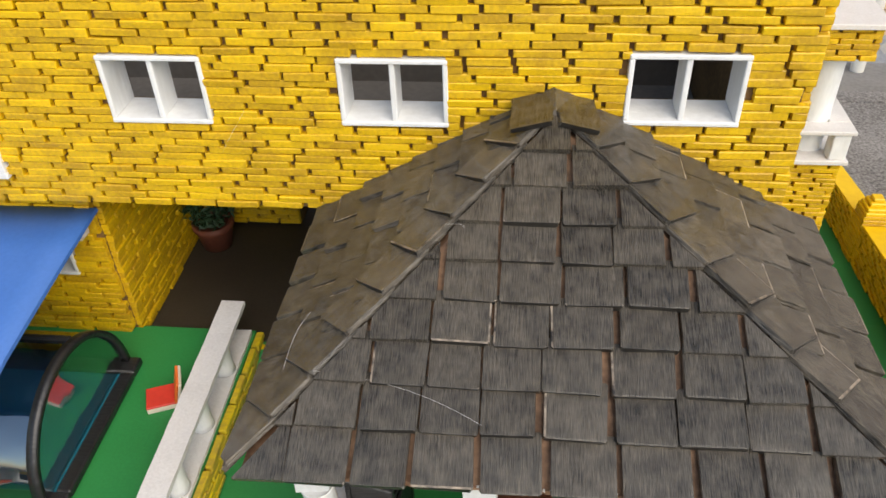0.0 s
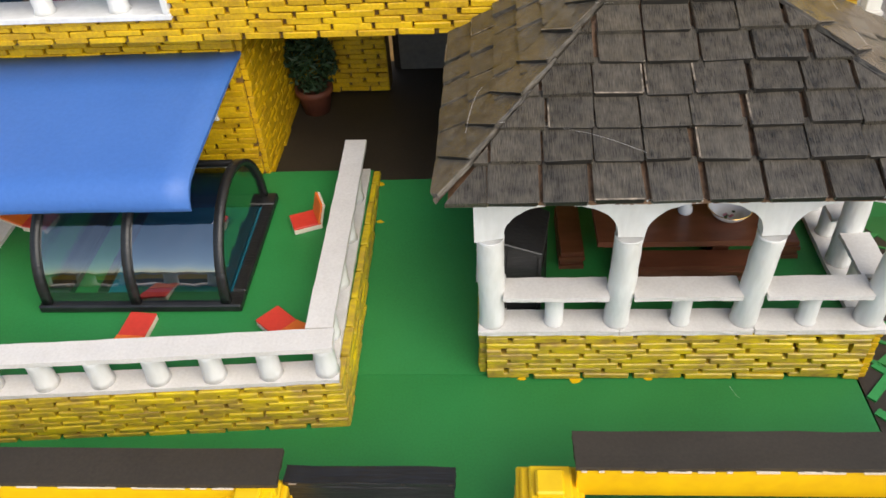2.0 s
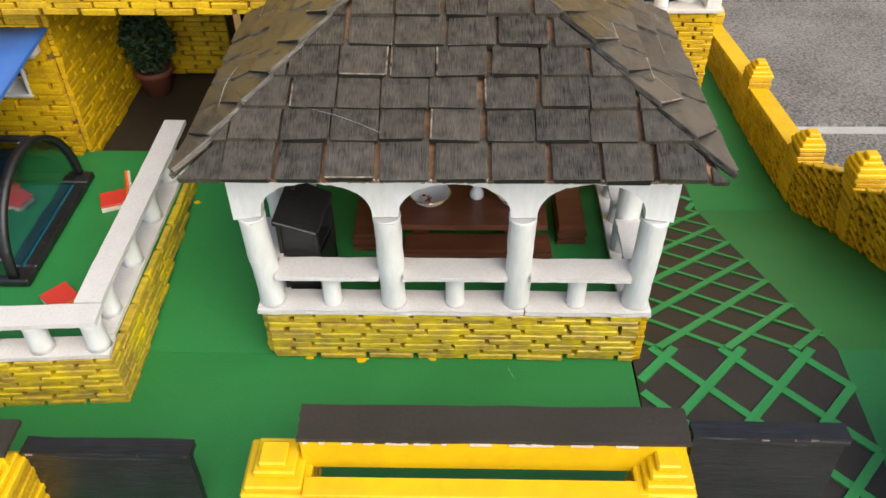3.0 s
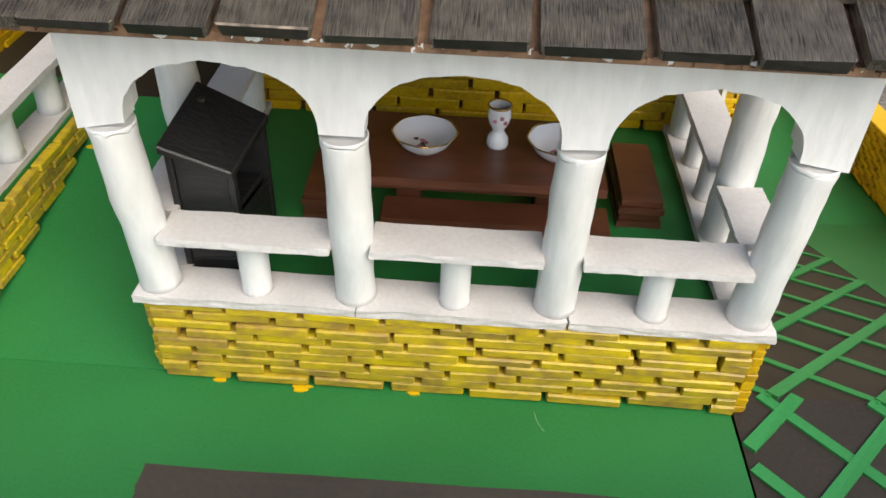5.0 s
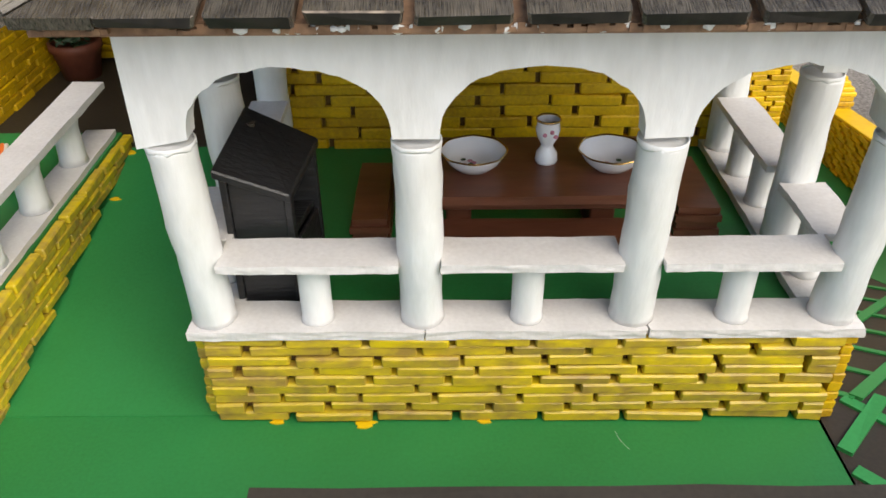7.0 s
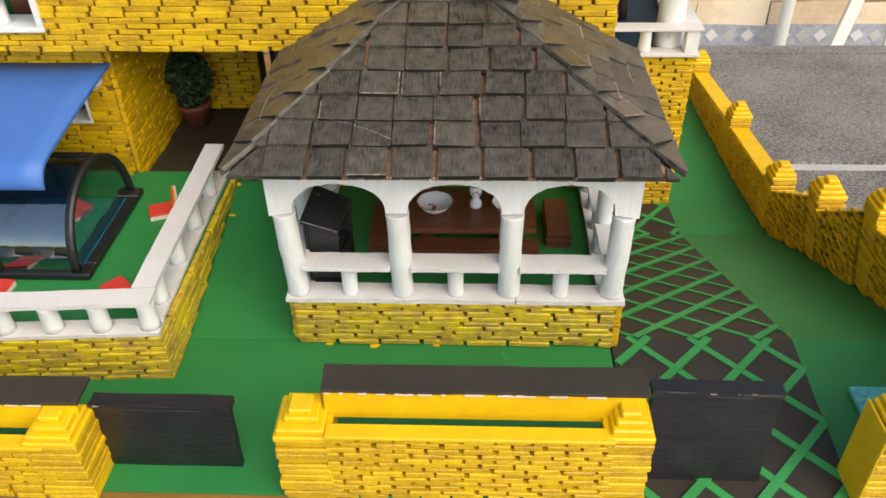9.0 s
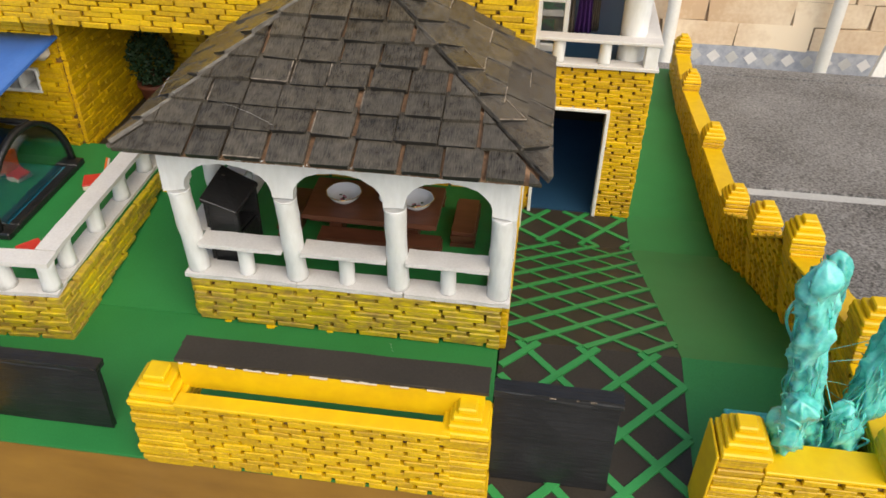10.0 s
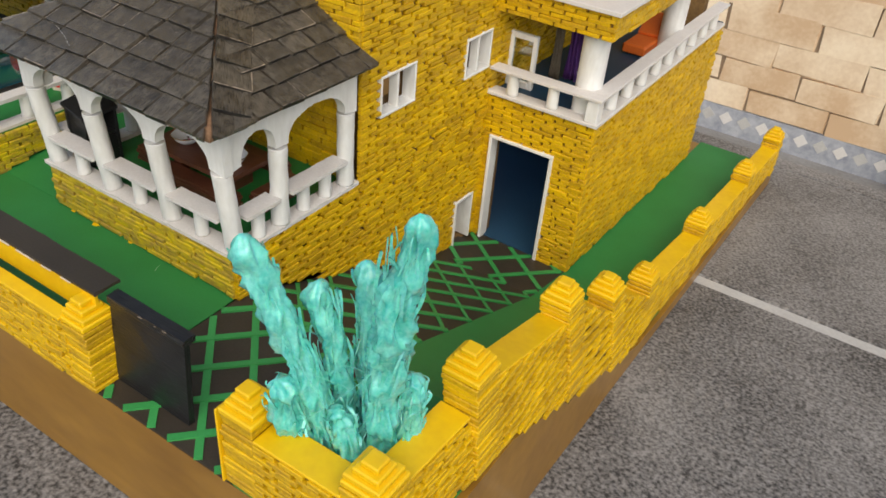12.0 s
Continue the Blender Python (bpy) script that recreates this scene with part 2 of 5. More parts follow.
def lay(wall, start, along, length, low, top, row=0.051, size=0.26, proud=0.05, holes=(), kind=BRICKS, out=None, seed=1, name="brick", most=300, near=None, gap=0.023, joint=0.0):
    """Courses of bricks on a wall's face. low: the bottom as a height or as a function of the way along it. holes: (from, to, bottom, top)."""
    rnd = random.Random(seed)
    joint = joint or (0.985 if kind is PALE else 0.955)
    start, along = Vector(start), Vector(along)
    out = Vector(out) if out else along.cross(Vector((0, 0, 1)))
    found = []
    base = low if callable(low) else (lambda s: low)
    deep = min(base(0), base(length))
    count = int(round((top - deep) / row))
    for k in range(count):
        z = top - (k + 0.5) * row
        s = -(0.5 * (k % 2) + rnd.uniform(0.0, 0.12)) * size
        while s < length:
            ln = size * rnd.uniform(0.92, 1.08)
            a, b = max(s, 0), min(s + ln, length)
            s += ln + gap * rnd.uniform(0.6, 1.5)
            spans = [(a, b)]
            for h0, h1, hz0, hz1 in holes:
                if hz0 - row * 0.3 < z < hz1 + row * 0.3:
                    spans = [q for p in spans for q in ((p[0], min(p[1], h0)), (max(p[0], h1), p[1]))]
            for a, b in spans:
                if b - a < 0.05 or z - row / 2 < base((a + b) / 2) - row * 0.3:
                    continue
                deepness = proud * rnd.uniform(0.85, 1.15)
                mid = start + along * ((a + b) / 2) + out * (deepness / 2) + Vector((0, 0, z + rnd.uniform(-0.004, 0.004)))
                turn = Matrix((along, -out if along.cross(-out).z > 0 else out, (0, 0, 1))).transposed().to_4x4()
                m = Matrix.Translation(mid) @ turn @ Matrix.Rotation(rnd.uniform(-0.012, 0.012), 4, "Y") @ Matrix.Diagonal((b - a, deepness, row * joint * rnd.uniform(0.9, 1.12), 1))
                found.append((m, rnd.choice(kind)))
    QUEUE.append((wall, found, name, most, near))


def set_pieces():
    """Sets the queued pieces: the nearest as objects that share their meshes, the rest joined."""
    for wall, found, name, most, near in QUEUE:
        if near is not None:
            found.sort(key=lambda f: (f[0].translation - Vector(near)).length)
        here = origin_of(wall)
        big = Matrix.Translation(-here) @ Matrix.Diagonal((D, D, D, 1))
        for m, me in found[:most]:
            ob = new(name, me)
            ob.parent = wall
            ob.matrix_basis = big @ m
        rest = found[most:]
        if rest:
            verts, faces = [], []
            for m, me in rest:
                n = len(verts)
                full = big @ m
                verts += [full @ v.co for v in me.vertices]
                faces += [[n + i for i in p.vertices] for p in me.polygons]
            me = bpy.data.meshes.new(name + "s")
            me.from_pydata(verts, [], faces)
            me.materials.append(rest[0][1].materials[0])
            ob = new(name + "s", me)
            ob.parent = wall
            tagged(ob, kind="stuff")


def wall_bm(x0, x1, y0, y1, z0, z1, holes=(), axis="x"):
    """A wall's core with openings through it. holes: (from, to, bottom, top) along its axis."""
    bm = bmesh.new()
    a0, a1 = (x0, x1) if axis == "x" else (y0, y1)
    cuts = sorted({a0, a1, *[h[0] for h in holes], *[h[1] for h in holes]})
    for a, b in zip(cuts, cuts[1:]):
        zs = [z0]
        for h in sorted(holes, key=lambda h: h[2]):
            if h[0] <= a + 1e-6 and h[1] >= b - 1e-6:
                zs += [h[2], h[3]]
        zs.append(z1)
        for lo, hi in zip(zs[::2], zs[1::2]):
            if hi - lo > 1e-4:
                if axis == "x":
                    box(bm, a, b, y0, y1, lo, hi)
                else:
                    box(bm, x0, x1, a, b, lo, hi)
    bmesh.ops.remove_doubles(bm, verts=bm.verts, dist=0.0005)
    return bm


def drive(y):
    """The height of the sloping ground beside the house."""
    if y < 0.12:
        return 0.0
    if y < 3.5:
        return -1.38 * (y - 0.12) / 3.38
    if y < 4.5:
        return -1.38 - 0.15 * (y - 3.5)
    return -1.53 - 0.06 * (y - 4.5)


def table_z(y):
    """The tabletop under the model, a little out of level with it."""
    return -1.24 - 0.085 * (y + 1.55)


# ---- the veranda: floor, brick wall, pipes, and the table that carries the model ----
FLOOR_Z, WALL_Y = -10.2, 30.0
floor = solo("floor", boxes((-60, 70, -60, 30.5, FLOOR_Z - 1, FLOOR_Z)), CONCRETE, "grey concrete veranda floor", "floor", (0, 0, FLOOR_Z), kind="structure")
wall_back = thing("wall_back", (0, WALL_Y, FLOOR_Z), "cream and tan brick veranda wall", "wall", kind="structure")
part("mortar", boxes((-45, 55, WALL_Y + 0.08, WALL_Y + 2, FLOOR_Z, 22)), MORTAR, wall_back)
TANS = block_set("wall_brick", TAN, 5, 0.012)
lay(wall_back, (-12, WALL_Y + 0.08, 0), (1, 0, 0), 40, -8.98, 5.0, 1.08, 3.3, 0.12, kind=TANS, out=(0, -1, 0), name="wall_brick", most=200, near=(6, WALL_Y, -6), gap=0.11, joint=0.92)
border = thing("tile_border", (0, WALL_Y, FLOOR_Z), "grey and white patterned skirting tiles along the brick wall", "skirting", kind="structure")
part("backing", boxes((-45, 55, WALL_Y - 0.06, WALL_Y + 0.075, FLOOR_Z, -9.0)), BORDER, border)
for k in range(36):
    x = -8 + k * 0.8
    bm = bmesh.new()
    prism(bm, [(-0.3, 0), (0, 0.3), (0.3, 0), (0, -0.3)], lambda u, v: (x + u, WALL_Y - 0.06, -9.5 + v), lambda u, v: (x + u, WALL_Y - 0.085, -9.5 + v))
    part("diamond_tile", bm, RAIL if k % 2 else GROUT, border)


def pipe(x, y, r, name="drain_pipe", label="white plastic drain pipe beside the brick wall"):
    z = FLOOR_Z
    t = thing(name, (x, y, z), label, "pipe", "drain pipes")
    part("pipe", lathe(bmesh.new(), [(r, z), (r, z + 0.05), (r, 19.9), (r, 20)], (x, y), 24), PIPE, t)
    for h in (-5.6, -1.0):
        part("collar", lathe(bmesh.new(), [(r * 1.1, h), (r * 1.18, h + 0.08), (r * 1.18, h + 0.5), (r * 1.1, h + 0.58)], (x, y), 24), PIPE, t)
    return t


pipe(8.2, 29.2, 0.27)
pipe(14.8, 29.2, 0.27)
stand = thing("folding_stand", (16.5, 27, FLOOR_Z), "white metal stand with leaning legs by the wall", "stand")
for a, b in (((15.6, 26.2), (17.4, 27.4)), ((18.2, 26.2), (18.0, 27.4))):
    bm = bmesh.new()
    prism(bm, [(-0.25, -0.12), (0.25, -0.12), (0.25, 0.12), (-0.25, 0.12)], lambda u, v: (a[0] + u, a[1] + v, FLOOR_Z), lambda u, v: (b[0] + u, b[1] + v, -3.0))
    part("leg", bm, PIPE, stand)
part("cross_bar", boxes((16.9, 18.4, 27.3, 27.5, -3.2, -2.9), bevel=0.03), PIPE, stand)

table_big = thing("display_table", (0, 2, FLOOR_Z), "long display table with speckled grey top and pale joints", "table")
tilt = Matrix.Translation((0, -1.55, table_z(-1.55))) @ Matrix.Rotation(math.atan(-0.085), 4, "X")
bm = bmesh.new()
box(bm, -19, 26, -9.5, 13.55, -0.5, -0.04)
bm.transform(tilt)
part("tabletop", bm, GROUT, table_big, "pale joint layer of the tabletop")
TILES = block_set("top_panel", STONE, 3, 0.004)
for me in TILES:
    for v in me.vertices:
        v.co = Vector((0.5 if v.co.x > 0 else -0.5, 0.5 if v.co.y > 0 else -0.5, 0.5 if v.co.z > 0 else -0.5))
found = []
for i in range(-3, 5):
    for k in range(-2, 3):
        y0, y1 = 2.27 + 5.35 * k + (0.1 if k == 1 else 0), 2.27 + 5.35 * (k + 1) - (0.1 if k == 0 else 0)
        y1 = min(y1, 13.55)
        x = -0.3 + 5.35 * (i + 0.5)
        found.append((tilt @ Matrix.Translation((x, (y0 + y1) / 2, -0.02)) @ Matrix.Diagonal((5.26, y1 - y0 - 0.09, 0.04, 1)), TILES[(i + k) % 3]))
QUEUE.append((table_big, found, "top_panel", 300, None))
for x in (-18, 25):
    for y in (-8.5, 11):
        part("leg", boxes((x - 0.3, x + 0.3, y - 0.3, y + 0.3, FLOOR_Z, table_z(y) - 0.3), bevel=0.03), BLACK, table_big)

# ---- the model's base board and ground ----
X0, X1, YF, YB = -6.5, 5.5, -1.5, 10.4
board = thing("base_board", (0, YF, table_z(YF)), "brown painted board under the model, its edge glossy", "base board")
bm = bmesh.new()
side = [(YF, table_z(YF) + 0.01), (YF, -0.03), (0.12, -0.03), (3.5, -1.41), (4.5, -1.56), (10.4, -1.92), (10.4, table_z(10.4) + 0.01)]
prism(bm, side, lambda u, v: (X0, u, v), lambda u, v: (X1 + 0.06, u, v))
part("board", bm, BASE, board)


def sheet(outline, height, mat, name, label, category, kind="structure", thick=0.025, lines=()):
    """Foam sheet lying on the ground, cut along the ground's creases."""
    bm = bmesh.new()
    f = bm.faces.new([bm.verts.new((x, y, 0)) for x, y in outline])
    for c in lines:
        bmesh.ops.bisect_plane(bm, geom=bm.verts[:] + bm.edges[:] + bm.faces[:], plane_co=(0, c, 0), plane_no=(0, 1, 0))
    up = bmesh.ops.extrude_face_region(bm, geom=bm.faces[:])["geom"]
    high = {v for v in up if isinstance(v, bmesh.types.BMVert)}
    for v in bm.verts:
        v.co.z = height(v.co.y) + (0.0 if v in high else -thick)
    return solo(name, bm, mat, label, category, (outline[0][0], outline[0][1], 0), kind=kind)


flat = lambda y: 0.0
CREASE = (0.12, 3.5, 4.5)
lawn = sheet([(X0, YF), (2.66, YF), (2.66, 0.12), (X0, 0.12)], flat, GREEN, "ground", "green foam lawn sheet on the model's board", "ground")
path_z = lambda y: 0.36 * min(1.0, max(0.0, y / 1.95)) ** 1.2
sheet([(-1.0, 0.03), (0.12, 0.03), (0.12, 1.97), (-1.0, 1.97)], lambda y: path_z(y) + 0.003, GREEN, "path", "green foam path rising between terrace and pavilion", "path", lines=(0.15, 0.3, 0.5, 0.8, 1.2, 1.6))
sheet([(4.12, YF), (X1, YF), (X1, YB), (4.16, YB), (4.16, 4.5), (4.13, 3.5), (4.17, 0.12)], lambda y: drive(y) + 0.004, GREEN, "side_lawn", "green foam strip sloping down beside the drive", "lawn", lines=CREASE)
sheet([(2.66, YF), (4.15, YF), (4.2, 0.12), (4.2, 3.5), (4.2, 4.6), (2.6, 4.6)], drive, DARK, "driveway", "dark brown foam drive crossed by green lattice strips", "driveway", lines=CREASE)
drive_ob = bpy.data.objects["driveway"]


def ribbon(parent, p, q, width, lift):
    """A lattice strip from p to q over the drive."""
    p, q = Vector(p), Vector(q)
    d = (q - p).normalized()
    side = Vector((-d.y, d.x)) * width / 2
    ts = [0.0, 1.0] + [(c - p.y) / (q.y - p.y) for c in CREASE if min(p.y, q.y) < c < max(p.y, q.y)]
    bm = bmesh.new()
    rows = []
    for t in sorted(ts):
        c = p.lerp(q, t)
        rows.append([bm.verts.new((*(c + side * s), drive(c.y + side.y * s) + h)) for s, h in ((-1, 0.0), (-1, lift), (1, lift), (1, 0.0))])
    for a, b in zip(rows, rows[1:]):
        for k in range(4):
            bm.faces.new((a[k], a[(k + 1) % 4], b[(k + 1) % 4], b[k]))
    bm.faces.new(rows[0])
    bm.faces.new(rows[-1][::-1])
    return part("lattice_strip", bm, LATTICE, parent)


def right_edge(y):
    return 4.12 + 0.05 * (y - YF) / 1.62 if y < 0.12 else 4.17 - 0.012 * (y - 0.12)


def lattice(y0, y1, slope, first, step, lift, width=0.064):
    """Strips of one direction between y0 and y1; they meet x = 4.12 at first, first + step and so on."""
    k = first - 6 * step
    while k < y1 + 2.4:
        pts = []
        for i in range(401):
            y = y0 + (y1 - y0) * i / 400
            x = 4.12 + (y - k) / slope
            if 2.68 < x < right_edge(y):
                pts.append((x, y))
        if len(pts) > 8:
            ribbon(drive_ob, pts[0], pts[-1], width, lift)
        k += step


lattice(-1.5, 0.12, 1.07, 0.27, 0.535, 0.02)
lattice(-1.5, 0.12, -1.08, -0.2, 0.55, 0.014)
lattice(0.12, 3.5, 1.0, 0.37, 0.503, 0.02, 0.06)
lattice(0.12, 3.5, -1.0, 0.37, 0.503, 0.014, 0.042)
lattice(3.5, 4.44, 1.4, 3.63, 0.75, 0.02)
lattice(3.5, 4.44, -0.86, 3.73, 0.57, 0.014)

# ---- perimeter walls ----


def pier(x, y, z, h, w=0.3, seed=0, group="perimeter piers", label="stepped yellow painted foam pier of the perimeter wall", lean=0.0):
    """A pier of stacked square plates with a stepped cap. lean: how far the foot stands out beyond the top."""
    rnd = random.Random(seed)
    t = thing("pier", (x, y, z), label, "pier", group)
    n = int(round((h - 0.2) / 0.055))
    for k in range(n):
        z0 = z + h - 0.2 - (n - k) * 0.055
        a = w / 2 * rnd.uniform(0.95, 1.04)
        dx, dy = rnd.uniform(-0.008, 0.008) + lean * (1 - k / n), rnd.uniform(-0.008, 0.008)
        bm = boxes((x - a + dx, x + a + dx, y - a + dy, y + a + dy, z0, z0 + 0.05 * rnd.uniform(0.93, 1.07)), bevel=0.008)
        bm.transform(Matrix.Translation((x, y, z0)) @ Matrix.Rotation(rnd.uniform(-0.02, 0.02), 4, "Z") @ Matrix.Rotation(rnd.uniform(-0.015, 0.015), 4, "Y") @ Matrix.Translation((-x, -y, -z0)))
        part("plate", bm, YELLOW, t)
    bm = bmesh.new()
    a = w * 0.44
    prism(bm, [(-a, -a), (a, -a), (a, a), (-a, a)], lambda u, v: (x + u + lean, y + v, z), lambda u, v: (x + u, y + v, z + h - 0.2))
    part("core", bm, CORE, t)
    z0 = z + h - 0.2
    for f in (1.03, 0.88, 0.66, 0.42):
        a = w / 2 * f * rnd.uniform(0.97, 1.03)
        dx, dy = rnd.uniform(-0.01, 0.01), rnd.uniform(-0.01, 0.01)
        part("cap_plate", boxes((x - a + dx, x + a + dx, y - a + dy, y + a + dy, z0, z0 + 0.052), bevel=0.011), SMOOTH, t)
        z0 += 0.05
    return t


def low_wall(x0, y0, x1, y1, top0, top1, w=0.2, seed=0, lean0=0.0, lean1=0.0):
    """A straight stretch of perimeter wall on the ground; its smooth coping runs from top0 to top1, its foot may stand out."""
    g0, g1 = drive(y0), drive(y1)
    t = thing("perimeter_wall", ((x0 + x1) / 2, (y0 + y1) / 2, min(g0, g1)), "low yellow brick perimeter wall with smooth painted coping", "wall", "perimeter walls")
    d = Vector((x1 - x0, y1 - y0, 0))
    length = d.length
    d.normalize()
    n = Vector((d.y, -d.x, 0))
    a, b = Vector((x0, y0, 0)), Vector((x1, y1, 0))
    fall = lambda f: lean0 + (lean1 - lean0) * f
    stops = [0.0] + [(c - y0) / (y1 - y0) for c in CREASE if min(y0, y1) < c < max(y0, y1)] + [1.0]
    bm = bmesh.new()
    rows = []
    for f in stops:
        c = a.lerp(b, f)
        foot, top = drive(c.y) - 0.01, top0 + (top1 - top0) * f
        rows.append([bm.verts.new(c + n * (s * w / 2 + (fall(f) if low else 0)) + Vector((0, 0, foot if low else top))) for s, low in ((-1, True), (1, True), (1, False), (-1, False))])
    for p, q in zip(rows, rows[1:]):
        for k in range(4):
            bm.faces.new((p[k], p[(k + 1) % 4], q[(k + 1) % 4], q[k]))
    bm.faces.new(rows[0])
    bm.faces.new(rows[-1])
    part("core", bm, CORE, t)
    bm = bmesh.new()
    half = n * (w / 2 + 0.03)
    prism(bm, [(0, top0), (1, top1), (1, top1 + 0.03), (0, top0 + 0.03)], lambda u, v: a.lerp(b, u) - half + Vector((0, 0, v)), lambda u, v: a.lerp(b, u) + half + Vector((0, 0, v)))
    bmesh.ops.bevel(bm, geom=list(bm.edges), offset=0.006, segments=1, affect="EDGES")
    part("coping", bm, SMOOTH, t)
    h = max(top0 - g0, top1 - g1)
    for sgn in (1, -1):
        lay(t, a + n * (sgn * w / 2), d, length, 0.0, h, 0.048, 0.2, 0.04, out=n * sgn, seed=seed + sgn, most=160, near=(4, -1.5, 0), gap=0.036, joint=0.9)
        found = QUEUE[-1][1]
        for item in list(found):
            m = item[0]
            f = (m.translation - a).dot(d) / length
            z = m.translation.z - h + top0 + (top1 - top0) * f
            ground = drive(a.lerp(b, f).y)
            if z < ground - 0.01:
                found.remove(item)
                continue
            m.translation = m.translation + n * (fall(f) * (1 - (z - ground) / max(0.1, top0 + (top1 - top0) * f - ground)))
            m.translation.z = z
    return t


# front wall with an open slot under its coping
pier(0.40, -1.35, 0, 0.78, 0.36, 1)
pier(2.52, -1.37, 0, 0.81, 0.30, 2)


def slot_wall(x0, x1, seed, near=None, shift=(0, 0)):
    """A stretch of front wall: brick face, ledge, open slot, fascia and coping."""
    t = thing("front_wall", ((x0 + x1) / 2, -1.44, 0), "yellow brick front wall with black coping over an open slot", "wall", "perimeter walls")
    dy, dz = shift
    part("core", boxes((x0, x1, -1.485 + dy, -1.43 + dy, 0, 0.63 + dz)), CORE, t)
    part("ledge", boxes((x0, x1, -1.545 + dy, -1.425 + dy, 0.63 + dz, 0.66 + dz), bevel=0.006), SMOOTH, t)
    lay(t, (x0, -1.485 + dy, 0), (1, 0, 0), x1 - x0, 0.0, 0.63 + dz, 0.048, 0.2, 0.045, out=(0, -1, 0), seed=seed, near=near)
    part("fascia", boxes((x0 - 0.02, x1 + 0.2, -1.335 + dy, -1.305 + dy, 0.61 + dz, 0.855 + dz), bevel=0.004), SMOOTH, t, "bright yellow fascia")
    bm = bmesh.new()
    box(bm, x0 - 0.03, x1 + 0.22, -1.345 + dy, -1.11 + dy, 0.855 + dz, 0.885 + dz, cuts=8, rough=0.01)
    part("coping", bm, DARK, t, "black coping strip with chipped edges")
    bm = bmesh.new()
    for k in range(int((x1 - x0) / 0.03)):
        x = x0 + k * 0.03
        if noise.noise((x * 9, seed, 0)) > -0.05:
            box(bm, x, x + 0.029, -1.352 + dy, -1.334 + dy, 0.848 + dz, 0.858 + dz + 0.008 * noise.noise((x * 31, 0, 0)))
    tagged(part("chipped_edge", bm, PAPER, t, "pale raw edge under the coping"), kind="stuff")
    return t


slot_wall(0.56, 2.42, 5)


def gate(x0, x1, y, seed, top=0.84, lean=0.0):
    """A painted board with a ledge along its top; lean: how far its top stands back."""
    t = thing("gate_panel", ((x0 + x1) / 2, y, 0), "black painted wooden gate panel, slightly open to the lawn", "gate", "gate panels")
    tip = Matrix.Shear("XY", 4, (0, 0))
    tip[1][2] = lean
    tip[1][3] = 0.0
    bm = bmesh.new()
    box(bm, x0, x1, y - 0.025, y + 0.025, 0.006, top - 0.06, cuts=4, rough=0.006)
    bm.transform(tip)
    part("panel", bm, BLACK, t)
    bm = bmesh.new()
    box(bm, x0 - 0.01, x1 + 0.012, y - 0.04, y + 0.07, top - 0.06, top, cuts=5, rough=0.01)
    bm.transform(tip)
    part("top_rail", bm, BLACK, t)
    bm = bmesh.new()
    for k in range(int((x1 - x0) / 0.022)):
        x = x0 + k * 0.022
        if noise.noise((x * 11, seed, 0)) > 0.2:
            h = 0.003 + 0.003 * noise.noise((x * 29, 1, 0))
            box(bm, x, x + 0.021, y - 0.048, y - 0.038, top - 0.012 - h, top - 0.012 + h)
    bm.transform(tip)
    tagged(part("scuffed_edge", bm, WORN, t, "pale scuffs along the ledge"), kind="stuff")
    return t


gate(2.68, 3.5, -1.29, 1, 0.84, 0.07)
gate(-1.08, -0.13, -1.26, 2, 0.63, 0.03)
pier(-1.24, -1.42, 0, 0.74, 0.34, 3)
slot_wall(-6.3, -1.3, 6, (-1.3, -1.4, 0.3), (-0.05, -0.11))

# right-hand wall down the slope
corner = pier(4.25, -1.36, 0, 0.92, 0.3, 4)
part("side_board", boxes((4.075, 4.093, -1.53, -1.2, 0.004, 0.74), bevel=0.006), SMOOTH, corner, "smooth painted board on the pier's side")
low_wall(4.40, -1.38, 5.14, -1.38, 0.6, 0.6, seed=11)
pier(5.28, -1.34, 0, 0.92, 0.32, 5, lean=0.03)
PIERS = [(5.31, -0.28, 1.1, 0.1), (5.285, 1.35, 0.71, 0.18), (5.305, 2.54, 0.09, 0.17), (5.345, 3.84, -0.5, 0.03), (5.38, 5.87, -0.71, 0), (5.39, 8.3, -0.96, 0), (5.44, 10.0, -1.0, 0)]
last = (5.28, -1.34, 0.95, 0.03)
for k, (x, y, top, lean) in enumerate(PIERS):
    low_wall(last[0], last[1] + 0.15, x, y - 0.15, last[2] - 0.36, top - 0.36 if k else 0.6, 0.2, 20 + 3 * k, last[3], lean)
    pier(x, y, drive(y), top - drive(y), 0.3, 30 + k, lean=lean)
    last = (x, y, top, lean)

# ---- pavilion ----
GW, GD = 2.7, 1.76
pav = thing("pavilion", (GW / 2, 0.9, 0), "white arched pavilion with black shingle roof on yellow brick base", "pavilion")
base = part("base_wall", boxes((0.05, GW - 0.05, 0.05, GD, -0.4, 0.44)), CORE, pav)
lay(base, (0.05, 0.05, 0), (1, 0, 0), GW - 0.1, 0.0, 0.47, 0.052, 0.32, 0.06, kind=PALE, out=(0, -1, 0), seed=40)
lay(base, (0.05, 0.05, 0), (0, 1, 0), GD, lambda s: path_z(s), 0.47, 0.052, 0.3, 0.05, kind=PALE, out=(-1, 0, 0), seed=41)
part("floor_sheet", boxes((0.06, GW - 0.06, 0.06, GD, 0.44, 0.462)), GREEN, pav, "green foam floor")
for k, (a, b) in enumerate(((0.0, 0.95), (0.955, 1.84), (1.85, 2.71))):
    bm = bmesh.new()
    box(bm, a, b, -0.02, 0.19, 0.468, 0.51, cuts=17, rough=0.008)
    part("plinth_strip", bm, RAIL, pav)
